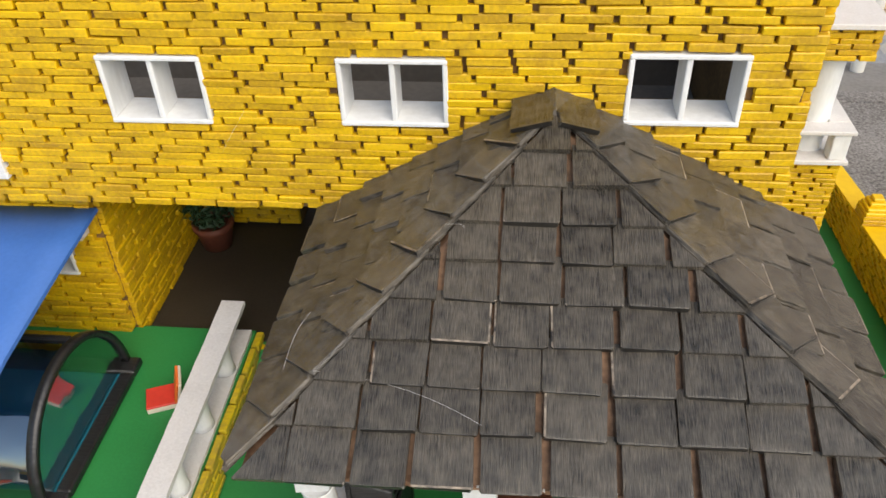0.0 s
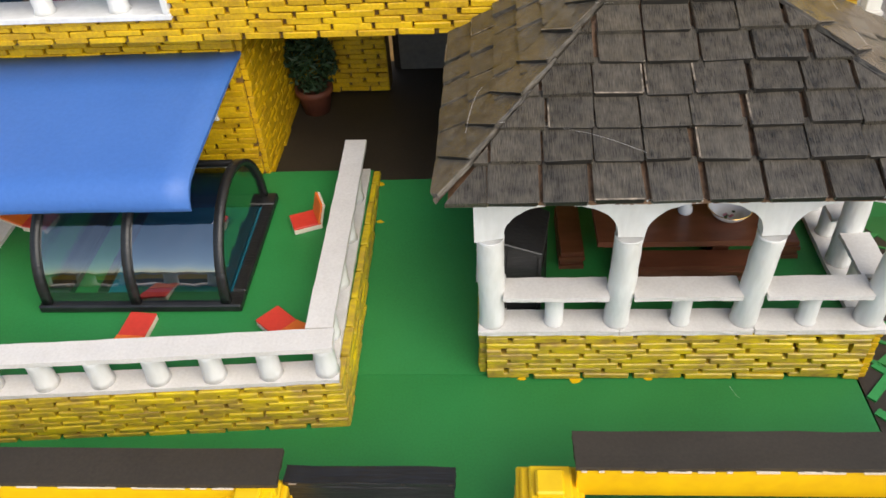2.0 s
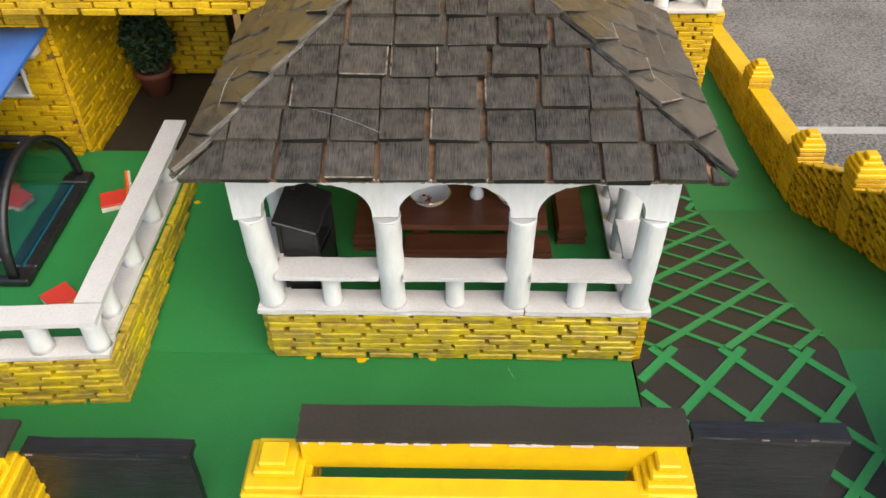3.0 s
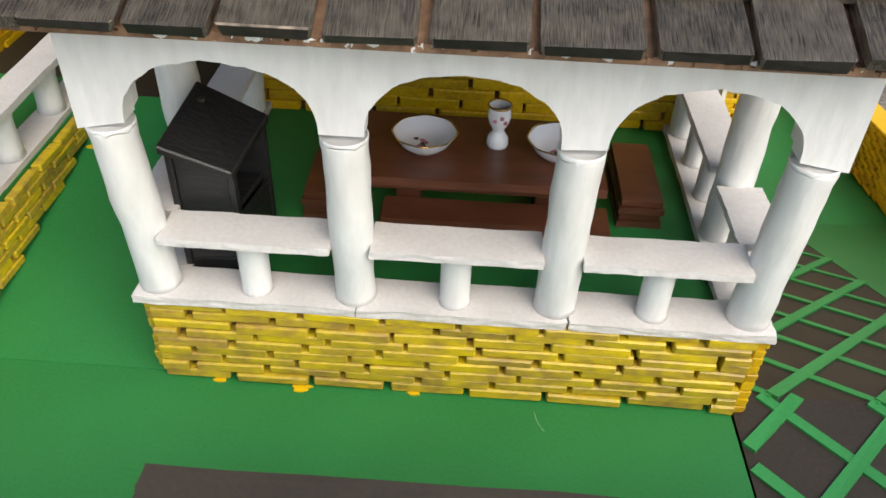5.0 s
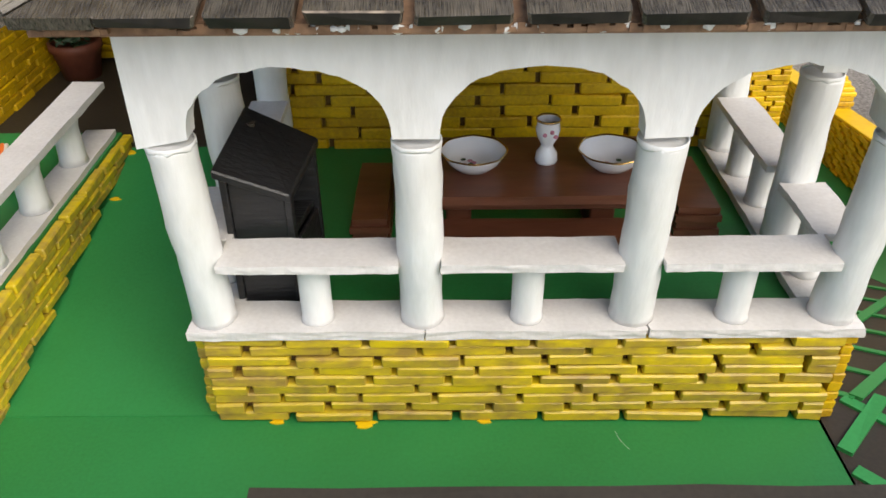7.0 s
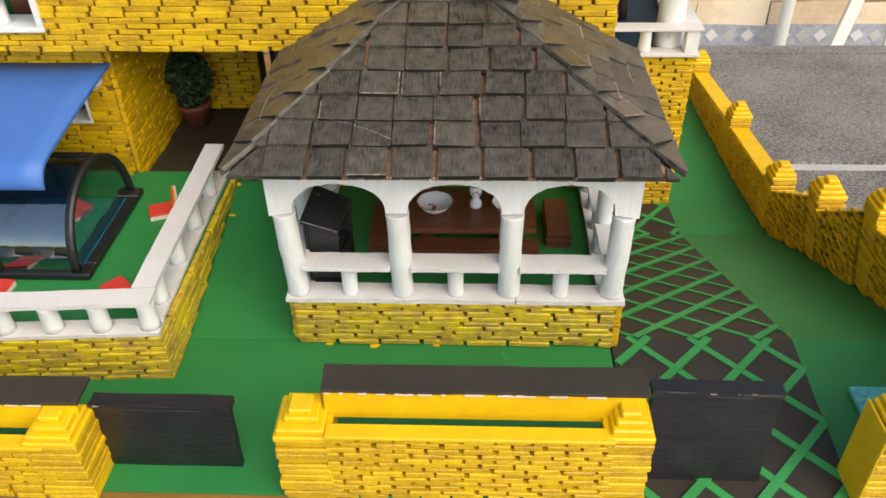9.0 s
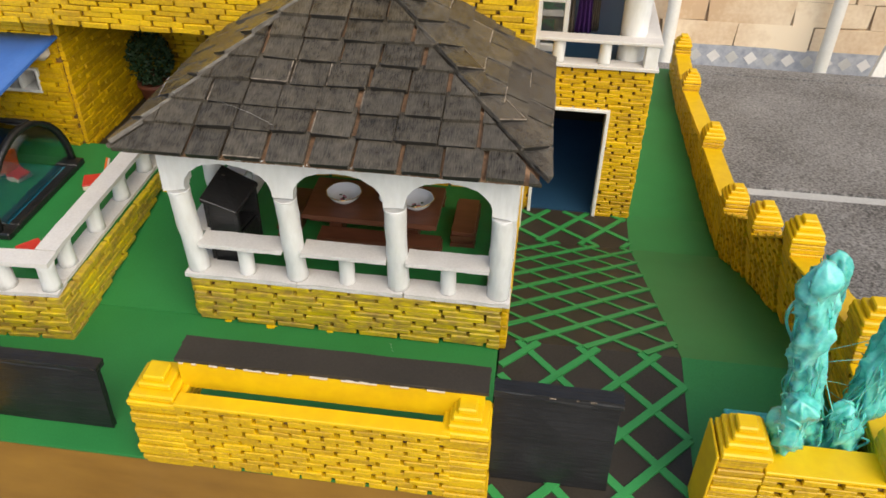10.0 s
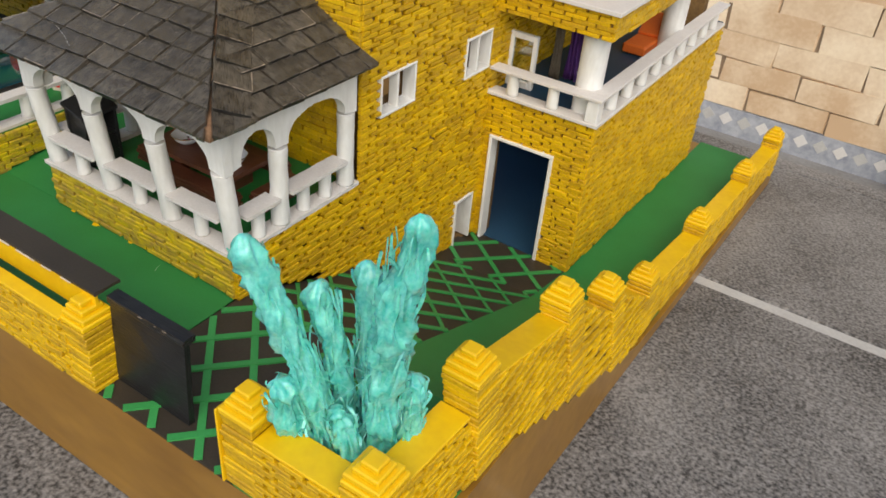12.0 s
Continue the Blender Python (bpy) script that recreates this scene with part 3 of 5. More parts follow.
for x in (0.0, GW - 0.19):
    bm = bmesh.new()
    box(bm, x, x + 0.19, 0.195, GD, 0.468, 0.51, cuts=17, rough=0.008)
    part("plinth_strip", bm, RAIL, pav)


def column(x, y, parent, z0=0.51, z1=1.31, r=0.088, lean=(0, 0)):
    rnd = random.Random(int(x * 100 + y * 10))
    bm = bmesh.new()
    rings = [(r * 1.04, z0), (r, z0 + 0.03)] + [(r * rnd.uniform(0.98, 1.02), z0 + (z1 - z0) * k / 12) for k in range(1, 12)] + [(r * 1.02, z1 - 0.02), (r * 0.98, z1)]
    lathe(bm, rings, (x, y), 24, lean)
    for v in bm.verts:
        v.co += noise.noise_vector(v.co * 6.0) * 0.007 + noise.noise_vector(v.co * 25.0) * 0.003
    collar = bmesh.new()
    steps = 26
    loops = []
    for k in range(steps):
        q = 2 * math.pi * k / steps
        jag = 0.014 * noise.noise((x * 5, y * 5, k * 0.9))
        cx, cy = x + lean[0] * (z1 - z0), y + lean[1] * (z1 - z0)
        loops.append([collar.verts.new((cx + rr * math.cos(q), cy + rr * math.sin(q), zz)) for rr, zz in ((r * 0.99, z1 - 0.014 + jag), (r * 1.018, z1 - 0.008 + jag), (r * 1.012, z1 + 0.008), (r * 0.94, z1 + 0.008))])
    for k in range(steps):
        a, b = loops[k], loops[(k + 1) % steps]
        for j in range(4):
            collar.faces.new((a[j], b[j], b[(j + 1) % 4], a[(j + 1) % 4])).smooth = True
    shaft = part("column", bm, WHITE, parent)
    part("paint_collar", collar, WHITE, shaft, "uneven paint joint under the arch")
    return shaft


COLX, COLY = (0.09, 0.94, 1.79, 2.61), (0.09, 0.68, 1.64)
for x in COLX:
    column(x, COLY[0], pav, z1=1.335, lean=(0, -0.1))
for y in COLY[1:]:
    column(COLX[0], y, pav)
    column(COLX[-1], y, pav)


def arch_panel(parent, stops, place, z0=1.31, crown=1.6, z1=1.86, foot=0.13):
    """A panel whose arches spring from column to column. place turns (along, height, depth) into a point."""
    bm = bmesh.new()
    low = [(stops[0] - foot * 0.75, z0)]
    for a, b in zip(stops, stops[1:]):
        l, r = a + foot * 0.62, b - foot * 0.62
        for k in range(29):
            q = math.pi * k / 28
            jag = 0.011 * noise.noise((a * 7, k * 0.83, 3))
            low.append(((l + r) / 2 - (r - l) / 2 * math.cos(q), z0 + 0.03 + (crown - z0 - 0.03) * math.sin(q) ** 0.8 + jag))
    low.append((stops[-1] + foot * 0.75, z0))
    pairs = []
    for u, v in low:
        pairs.append([bm.verts.new(place(u, w, d)) for d in (0.0, 1.0) for w in (v, z1)])
    for p, q in zip(pairs, pairs[1:]):
        bm.faces.new((p[0], q[0], q[1], p[1]))
        bm.faces.new((p[2], p[3], q[3], q[2]))
        bm.faces.new((p[0], p[2], q[2], q[0]))
        bm.faces.new((p[1], q[1], q[3], p[3]))
    for p in (pairs[0], pairs[-1]):
        bm.faces.new((p[0], p[1], p[3], p[2]))
    return part("arch_panel", bm, WHITE, parent)


arch_panel(pav, COLX, lambda u, v, d: (u, -0.05 + 0.1 * d, v), 1.335, 1.62)
arch_panel(pav, (0.1, *COLY[1:]), lambda u, v, d: (0.03 + 0.1 * d, u, v))
arch_panel(pav, (0.1, *COLY[1:]), lambda u, v, d: (GW - 0.13 + 0.1 * d, u, v))


def seat_rail(parent, x0, x1, y0, y1, posts, z=0.8):
    bm = bmesh.new()
    box(bm, x0, x1, y0, y1, z, z + 0.035, cuts=15, rough=0.0065)
    part("seat_rail", bm, RAIL, parent)
    for x, y in posts:
        part("baluster", lathe(bmesh.new(), [(0.07, 0.51), (0.064, 0.53), (0.064, z - 0.02), (0.07, z)], (x, y), 18), WHITE, parent)


for a, b in zip(COLX, COLX[1:]):
    seat_rail(pav, a + 0.08, b - 0.08, -0.03, 0.17, [((a + b) / 2, 0.08)])
for x in (COLX[0], COLX[-1]):
    for a, b in zip(COLY, COLY[1:]):
        n = 1 if b - a < 0.7 else 2
        seat_rail(pav, x - 0.1, x + 0.1, a + 0.08, b - 0.08, [(x, a + (b - a) * (k + 1) / (n + 1)) for k in range(n)])

# roof: half hip against the house
EL, ER, EF, EZ = -0.14, 2.84, -0.28, 1.83
AX, AY, AZ = 1.27, 1.45, 2.7
roof = part("roof", bmesh.new(), UNDER, pav, "roof of blackened wooden shingles")
bm = bmesh.new()
p = [V((EL, EF, EZ)), V((ER, EF, EZ)), V((ER, GD, EZ)), V((EL, GD, EZ)), V((AX, AY, AZ)), V((AX, GD, AZ))]
vs = [bm.verts.new(q) for q in p] + [bm.verts.new(q - V((0, 0, 0.03))) for q in p[:4]]
for f in ((0, 1, 4), (1, 2, 5, 4), (3, 0, 4, 5), (2, 3, 5), (6, 9, 8, 7), (0, 6, 7, 1), (1, 7, 8, 2), (2, 8, 9, 3), (3, 9, 6, 0)):
    bm.faces.new([vs[i] for i in f])
roof.data = mesh_of(bm, "roof", origin_of(pav))
roof.data.materials.append(UNDER)
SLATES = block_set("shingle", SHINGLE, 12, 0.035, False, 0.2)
wear_rnd = random.Random(19)
for me in SLATES:
    me.materials.append(WORN)
    me.materials.append(BUTT_SHADE)
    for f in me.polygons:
        # lower butt faces painted near black as each course's drop shadow
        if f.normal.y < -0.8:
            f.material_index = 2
        if f.area < 0.06 and wear_rnd.random() < (0.16 if f.normal.y < -0.3 and f.normal.z > 0.2 else 0.07):
            f.material_index = 1


def cut_shingle(corners):
    """A shingle trimmed to a slanting outline, in its own unit space."""
    bm = bmesh.new()
    prism(bm, corners, lambda u, v: (u, v, -0.5), lambda u, v: (u, v, 0.5))
    bmesh.ops.recalc_face_normals(bm, faces=bm.faces)
    me = bpy.data.meshes.new("shingle")
    bm.to_mesh(me)
    bm.free()
    me.materials.append(SHINGLE)
    return me


def trim(poly, inside):
    """Keeps the part of an outline where inside(point) is positive."""
    kept = []
    for p, q in zip(poly, poly[1:] + poly[:1]):
        fp, fq = inside(p), inside(q)
        if fp >= 0:
            kept.append(p)
        if fp * fq < 0:
            f = fp / (fp - fq)
            kept.append((p[0] + (q[0] - p[0]) * f, p[1] + (q[1] - p[1]) * f))
    return kept


def shingles(a, b, top_a, top_b, rows, width, seed, thick=0.036):
    """Rows of shingles on the slope from the eave a-b to the ridge top_a-top_b."""
    rnd = random.Random(seed)
    found = []
    a, b, top_a, top_b = V(a), V(b), V(top_a), V(top_b)
    along = (b - a).normalized()
    up = (((top_a + top_b) - (a + b)) / 2)
    up = (up - along * up.dot(along))
    slope = up.length
    up.normalize()
    nrm = along.cross(up)
    if nrm.z < 0:
        nrm = -nrm
    step = slope / rows
    for k in range(rows):
        t0, t1 = k / rows, min(1.0, (k + 1.0) / rows)
        l = a.lerp(top_a, t0)
        r = b.lerp(top_b, t0)
        l1, r1 = a.lerp(top_a, t1), b.lerp(top_b, t1)
        s0, s1 = min((l - a).dot(along), (l1 - a).dot(along)), max((r - a).dot(along), (r1 - a).dot(along))
        lo, hi = (l - a).dot(along), (r - a).dot(along)
        s = lo - width * (0.25 + 0.5 * (k % 2) + rnd.uniform(-0.1, 0.1))
        while s < hi:
            w = width * rnd.uniform(0.9, 1.1)
            u0, u1 = s, s + w
            s += w + 0.028 * rnd.uniform(0.1, 1.4)
            ln = step * 1.25 * rnd.uniform(0.97, 1.04)
            mid = a + along * ((u0 + u1) / 2) + up * (k * step - (0.05 if k == 0 else 0.02) + ln / 2 + rnd.uniform(-0.005, 0.005)) + nrm * (0.036 + rnd.uniform(0, 0.012))
            turn = Matrix((along, up, nrm)).transposed()
            if turn.determinant() < 0:
                turn = Matrix((-along, up, nrm)).transposed()
            m = Matrix.Translation(mid) @ turn.to_4x4() @ Matrix.Rotation(rnd.uniform(-0.022, 0.022), 4, "Z") @ Matrix.Rotation(-0.115 + rnd.uniform(-0.025, 0.02), 4, "X") @ Matrix.Rotation(rnd.uniform(-0.03, 0.03), 4, "Y") @ Matrix.Diagonal((u1 - u0, ln, thick * rnd.uniform(0.85, 1.2), 1))
            wide, low = u1 - u0, k * step - 0.02
            flip = 1 if Matrix((along, up, nrm)).transposed().determinant() > 0 else -1
            outline = [((u0 + u1) / 2 + wide * x, low + ln * (y + 0.5)) for x, y in ((-0.5, -0.5), (0.5, -0.5), (0.5, 0.5), (-0.5, 0.5))]
            rise = [(top_a - a).dot(along) / slope, ((top_b - b).dot(along)) / slope]
            cut = trim(trim(outline, lambda p: p[0] - rise[0] * p[1]), lambda p: (b - a).length + rise[1] * p[1] - p[0])
            if len(cut) < 3 or max(p[0] for p in cut) - min(p[0] for p in cut) < 0.03:
                continue
            if cut == outline:
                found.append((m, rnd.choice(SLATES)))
            else:
                found.append((m, cut_shingle([(flip * (p[0] - (u0 + u1) / 2) / wide, (p[1] - low) / ln - 0.5) for p in cut])))
    QUEUE.append((roof, found, "shingle", 300, None))


shingles((EL, EF, EZ), (ER, EF, EZ), (AX, AY, AZ), (AX, AY, AZ), 9, 0.27, 51)
shingles((ER, EF, EZ), (ER, GD, EZ), (AX, AY, AZ), (AX, GD, AZ), 9, 0.27, 52)
shingles((EL, GD, EZ), (EL, EF, EZ), (AX, GD, AZ), (AX, AY, AZ), 9, 0.27, 53)


def hip_caps(a, b, nrm, inward, seed, count=9, wide=0.3):
    """Cap shingles along a hip, on the slope with the given normal."""
    rnd = random.Random(seed)
    a, b = V(a), V(b)
    d = (b - a).normalized()
    nrm = V(nrm).normalized()
    x = d.cross(nrm).normalized()
    side = x if x.dot(V(inward)) > 0 else -x
    rise = (V((0, 0, 1)) - nrm * nrm.z).normalized()
    found = []
    step = (b - a).length / count
    for k in range(count):
        c = a + d * (step * (k + 0.56))
        turn = Matrix((x, d, x.cross(d))).transposed()
        w = wide
        m = Matrix.Translation(c + side * (w * 0.47) + nrm * (0.05 + rnd.uniform(0, 0.008))) @ turn.to_4x4() @ Matrix.Rotation(rnd.uniform(-0.04, 0.04), 4, "Z") @ Matrix.Rotation(-0.09, 4, "X") @ Matrix.Diagonal((w * rnd.uniform(0.93, 1.07), step * 1.25, 0.032, 1))
        square = [(-0.5, -0.5), (0.5, -0.5), (0.5, 0.5), (-0.5, 0.5)]
        kept = trim(square, lambda p: (m @ V((p[0], p[1], 0)) - a).dot(rise) + 0.06) if count > 1 else square
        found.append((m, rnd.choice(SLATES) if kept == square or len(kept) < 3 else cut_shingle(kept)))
    QUEUE.append((roof, found, "hip_shingle", 300, None))


NR = V((0, 1, 0)).cross(V((AX, AY, AZ)) - V((ER, AY, EZ)))
NL = V((0, -1, 0)).cross(V((AX, AY, AZ)) - V((EL, AY, EZ)))
hip_caps((EL, EF, EZ), (AX, AY, AZ), NL, (-1, 0, 0), 54)
hip_caps((ER, EF, EZ), (AX, AY, AZ), NR, (1, 0, 0), 55)
hip_caps((AX, AY - 0.1, AZ - 0.02), (AX, GD - 0.02, AZ - 0.02), NL.normalized() + V((0, 0, 1.2)), (-1, 0, 0), 56, 1, 0.24)
hip_caps((AX, AY - 0.1, AZ - 0.02), (AX, GD - 0.02, AZ - 0.02), NR.normalized() + V((0, 0, 1.2)), (1, 0, 0), 57, 1, 0.24)

bm = bmesh.new()
rnd = random.Random(91)
for k in range(150):
    x = EL + 0.02 + (ER - EL - 0.06) * k / 150
    if noise.noise((x * 5, 2.0, 0)) > -0.12:
        d, h = rnd.uniform(0.004, 0.014), rnd.uniform(0.01, 0.03)
        box(bm, x, x + 0.022, EF - 0.012 - d, EF + 0.02, EZ - 0.018, EZ - 0.018 + h)
tagged(part("raw_eave_edge", bm, UNDER, roof, "raw tan edge of the eave board"), kind="stuff")
# added blobs standing in for the arch panel's white top poking out
bm = bmesh.new()
for k in range(26):
    x, z = EL + 0.1 + rnd.uniform(0, ER - EL - 0.2), EZ - rnd.uniform(0.0, 0.012)
    bmesh.ops.create_icosphere(bm, subdivisions=1, radius=rnd.uniform(0.008, 0.018), matrix=Matrix.Translation((x, EF - 0.012, z)) @ Matrix.Diagonal((1.5, 0.6, 1, 1)))
tagged(part("spilled_paint", bm, WHITE, roof, "white bits of the arch panel's top showing along the eave"), kind="stuff")

# things in the pavilion


def slab_bench(name, x0, x1, y0, y1, z0, z1, label, category, layers, parent_group=""):
    t = thing(name, ((x0 + x1) / 2, (y0 + y1) / 2, z0), label, category, parent_group)
    h = (z1 - z0) / layers
    for k in range(layers):
        bm = bmesh.new()
        i = 0.012 * (k % 2)
        box(bm, x0 + i, x1 - i, y0 + i, y1 - i, z0 + k * h, z0 + (k + 1) * h - 0.004, cuts=3, rough=0.006)
        part("plank", bm, BROWN, t)
    return t


slab_bench("side_bench", 0.59, 0.775, 0.66, 1.26, 0.462, 0.62, "small red-brown wooden bench at the table's end", "bench", 4, "benches")
slab_bench("side_bench", 2.13, 2.35, 0.75, 1.31, 0.462, 0.62, "small red-brown wooden bench at the table's end", "bench", 4, "benches")
slab_bench("long_bench", 0.98, 2.07, 0.515, 0.72, 0.462, 0.60, "long red-brown wooden bench before the table", "bench", 4, "benches")
slab_bench("long_bench", 0.95, 2.0, 1.36, 1.5, 0.462, 0.60, "long red-brown wooden bench behind the table", "bench", 4, "benches")
table = thing("table", (1.45, 0.9, 0.462), "red-brown wooden garden table with thick layered top", "table")
bm = bmesh.new()
box(bm, 0.85, 2.03, 0.59, 1.2, 0.735, 0.78, cuts=4, rough=0.006)
part("tabletop", bm, BROWN, table)
part("apron", boxes((0.9, 1.98, 0.64, 1.15, 0.68, 0.735), bevel=0.008), BROWN, table)
for x in (1.1, 1.78):
    part("trestle", boxes((x - 0.06, x + 0.06, 0.76, 1.1, 0.462, 0.68), bevel=0.008), BROWN, table)


def bowl(x, y, z, r=0.16):
    t = thing("bowl", (x, y, z), "white porcelain bowl with gilt rim and pink flowers", "bowl", "porcelain bowls")
    bm = bmesh.new()
    seg = 40
    outer = [(0.4, 0.0), (0.45, 0.02), (0.6, 0.08), (0.85, 0.28), (0.97, 0.46), (1.0, 0.5)]
    inner = [(0.95, 0.48), (0.78, 0.28), (0.5, 0.12), (0.0001, 0.09)]
    loops = []
    for f, h in outer + inner:
        wave = 0.016 * max(0, h - 0.2) / 0.3
        loops.append([bm.verts.new((x + r * f * (1 + wave * math.cos(8 * 2 * math.pi * k / seg)) * math.cos(2 * math.pi * k / seg), y + r * f * (1 + wave * math.cos(8 * 2 * math.pi * k / seg)) * math.sin(2 * math.pi * k / seg), z + r * h * 1.25)) for k in range(seg)])
    for a, b in zip(loops, loops[1:]):
        for k in range(seg):
            bm.faces.new((a[k], a[(k + 1) % seg], b[(k + 1) % seg], b[k])).smooth = True
    bm.faces.new(loops[0])
    part("body", bm, PORCELAIN, t)
    bm = bmesh.new()
    pts = []
    for k in range(seg):
        q = 2 * math.pi * k / seg
        w = 1 + 0.016 * math.cos(8 * q)
        pts.append([bm.verts.new((x + (r * w + dr) * math.cos(q), y + (r * w + dr) * math.sin(q), z + r * 0.63 + dz)) for dr, dz in ((-0.005, 0.0), (0.0, 0.005), (0.004, 0.0), (0.0, -0.004))])
    for k in range(seg):
        for j in range(4):
            bm.faces.new((pts[k][j], pts[(k + 1) % seg][j], pts[(k + 1) % seg][(j + 1) % 4], pts[k][(j + 1) % 4]))
    part("rim", bm, GOLD, t, "gilt rim")
    rnd = random.Random(int(x * 100))
    for k in range(8):
        bm = bmesh.new()
        px, py = x + rnd.uniform(-0.32, 0.32) * r, y + rnd.uniform(-0.2, 0.34) * r
        lathe(bm, [(0.01, z + r * 0.11), (0.014, z + r * 0.15), (0.008, z + r * 0.16)], (px, py), 7)
        part("painted_flower", bm, PINK if k < 5 else LEAF, t)
    return t


bowl(1.17, 0.86, 0.78, 0.155)
bowl(1.815, 0.86, 0.78, 0.155)
vase = thing("vase", (1.52, 0.93, 0.78), "small white porcelain vase with gilt rim", "vase")
part("body", lathe(bmesh.new(), [(0.05, 0.78), (0.055, 0.795), (0.05, 0.83), (0.03, 0.86), (0.03, 0.875), (0.05, 0.91), (0.058, 0.95), (0.052, 0.985), (0.058, 1.0), (0.05, 0.995), (0.04, 0.95)], (1.52, 0.93), 24), PORCELAIN, vase)
bm = bmesh.new()
loops = [[bm.verts.new((1.52 + rr * math.cos(k * math.pi / 12), 0.93 + rr * math.sin(k * math.pi / 12), zz)) for rr, zz in ((0.052, 0.998), (0.056, 1.006), (0.06, 1.0), (0.056, 0.993))] for k in range(24)]
for k in range(24):
    for j in range(4):
        bm.faces.new((loops[k][j], loops[(k + 1) % 24][j], loops[(k + 1) % 24][(j + 1) % 4], loops[k][(j + 1) % 4])).smooth = True
part("rim", bm, GOLD, vase, "gilt rim")
for dx, dz in ((-0.02, 0.94), (0.012, 0.955), (0.03, 0.93)):
    bm = bmesh.new()
    bmesh.ops.create_icosphere(bm, subdivisions=1, radius=0.012, matrix=Matrix.Translation((1.52 + dx, 0.93 - math.sqrt(0.057 ** 2 - dx * dx), dz)))
    part("painted_flower", bm, PINK, vase)

bbq = thing("barbecue", (0.3, 0.4, 0.462), "black painted wooden barbecue with sloping hood plate", "barbecue")


def bq(u, v, z):
    """A place in the barbecue: u across its front, v into its depth."""
    return V((0.165 + 0.265 * u + 0.06 * v, 0.205 + 0.02 * u + 0.345 * v, z))


def bq_box(u0, u1, v0, v1, z0, z1):
    """A board; z1 may be a function of (u, v)."""
    high = z1 if callable(z1) else (lambda u, v: z1)
    bm = bmesh.new()
    prism(bm, [(u0, v0), (u1, v0), (u1, v1), (u0, v1)], lambda u, v: bq(u, v, z0), lambda u, v: bq(u, v, high(u, v)))
    bmesh.ops.bevel(bm, geom=list(bm.edges), offset=0.003, segments=1, affect="EDGES")
    return bm


hood_z = lambda u, v: 1.09 - 0.115 * u + 0.09 * v - 0.03 * u * v
part("side_panel", bq_box(0.0, 0.1, 0.0, 1.0, 0.462, hood_z), BLACK, bbq)
part("front_panel", bq_box(0.1, 0.9, 0.04, 0.1, 0.462, hood_z), BLACK, bbq)
part("front_stile", bq_box(0.9, 1.0, 0.0, 0.1, 0.462, hood_z), BLACK, bbq)
part("rear_panel", bq_box(0.1, 1.0, 0.92, 1.0, 0.462, hood_z), BLACK, bbq)
part("low_side_panel", bq_box(0.92, 0.98, 0.1, 0.92, 0.462, 0.76), BLACK, bbq)
part("grill_shelf", bq_box(0.1, 0.91, 0.1, 0.92, 0.77, 0.8), BLACK, bbq)
bm = bmesh.new()
prism(bm, [(-0.05, -0.06), (1.03, -0.06), (1.03, 1.05), (-0.05, 1.05)], lambda u, v: bq(u, v, hood_z(u, v) + 0.002), lambda u, v: bq(u, v, hood_z(u, v) + 0.04))
bmesh.ops.bevel(bm, geom=list(bm.edges), offset=0.006, segments=1, affect="EDGES")
part("hood", bm, BLACK, bbq, "sloping black hood plate")
part("vent_hole", lathe(bmesh.new(), [(0.016, hood_z(0.15, 0.8) + 0.036), (0.018, hood_z(0.15, 0.8) + 0.05)], bq(0.15, 0.8, 0).xy, 14), DARK, bbq)

# ---- pool terrace ----
TX0, TX1, TY0, TY1, TZ = -4.1, -0.9, -0.42, 2.0, 0.45
ter = thing("pool_terrace", (-2.5, 0.8, 0), "raised green pool terrace on a yellow brick base with white balustrade", "terrace")
SKEW = 0.062


def ty(x):
    """The terrace's front edge, which runs a little askew."""
    return TY0 + SKEW * (x - TX1)


def deck(z0, z1, inset):
    return prism(bmesh.new(), [(TX0 + inset, ty(TX0) + inset), (TX1 - inset, TY0 + inset), (TX1 - inset, TY1), (TX0 + inset, TY1)], lambda u, v: (u, v, z0), lambda u, v: (u, v, z1))


tw = part("base_wall", deck(-0.1, TZ - 0.03, 0.05), CORE, ter)
front = V((TX1 - TX0, TY0 - ty(TX0), 0))
lay(tw, (TX0, ty(TX0) + 0.05, 0), front.normalized(), front.length, 0.0, TZ - 0.01, 0.05, 0.26, 0.055, kind=PALE, out=(front.normalized().y, -front.normalized().x, 0), seed=60, near=(-1, -0.4, 0.2))
lay(tw, (TX1 - 0.05, TY0, 0), (0, 1, 0), TY1 - TY0, lambda s: path_z(TY0 + s), TZ - 0.01, 0.05, 0.26, 0.055, kind=PALE, out=(1, 0, 0), seed=61)
part("deck_sheet", deck(TZ - 0.03, TZ, 0.05), GREEN, ter, "green foam deck")


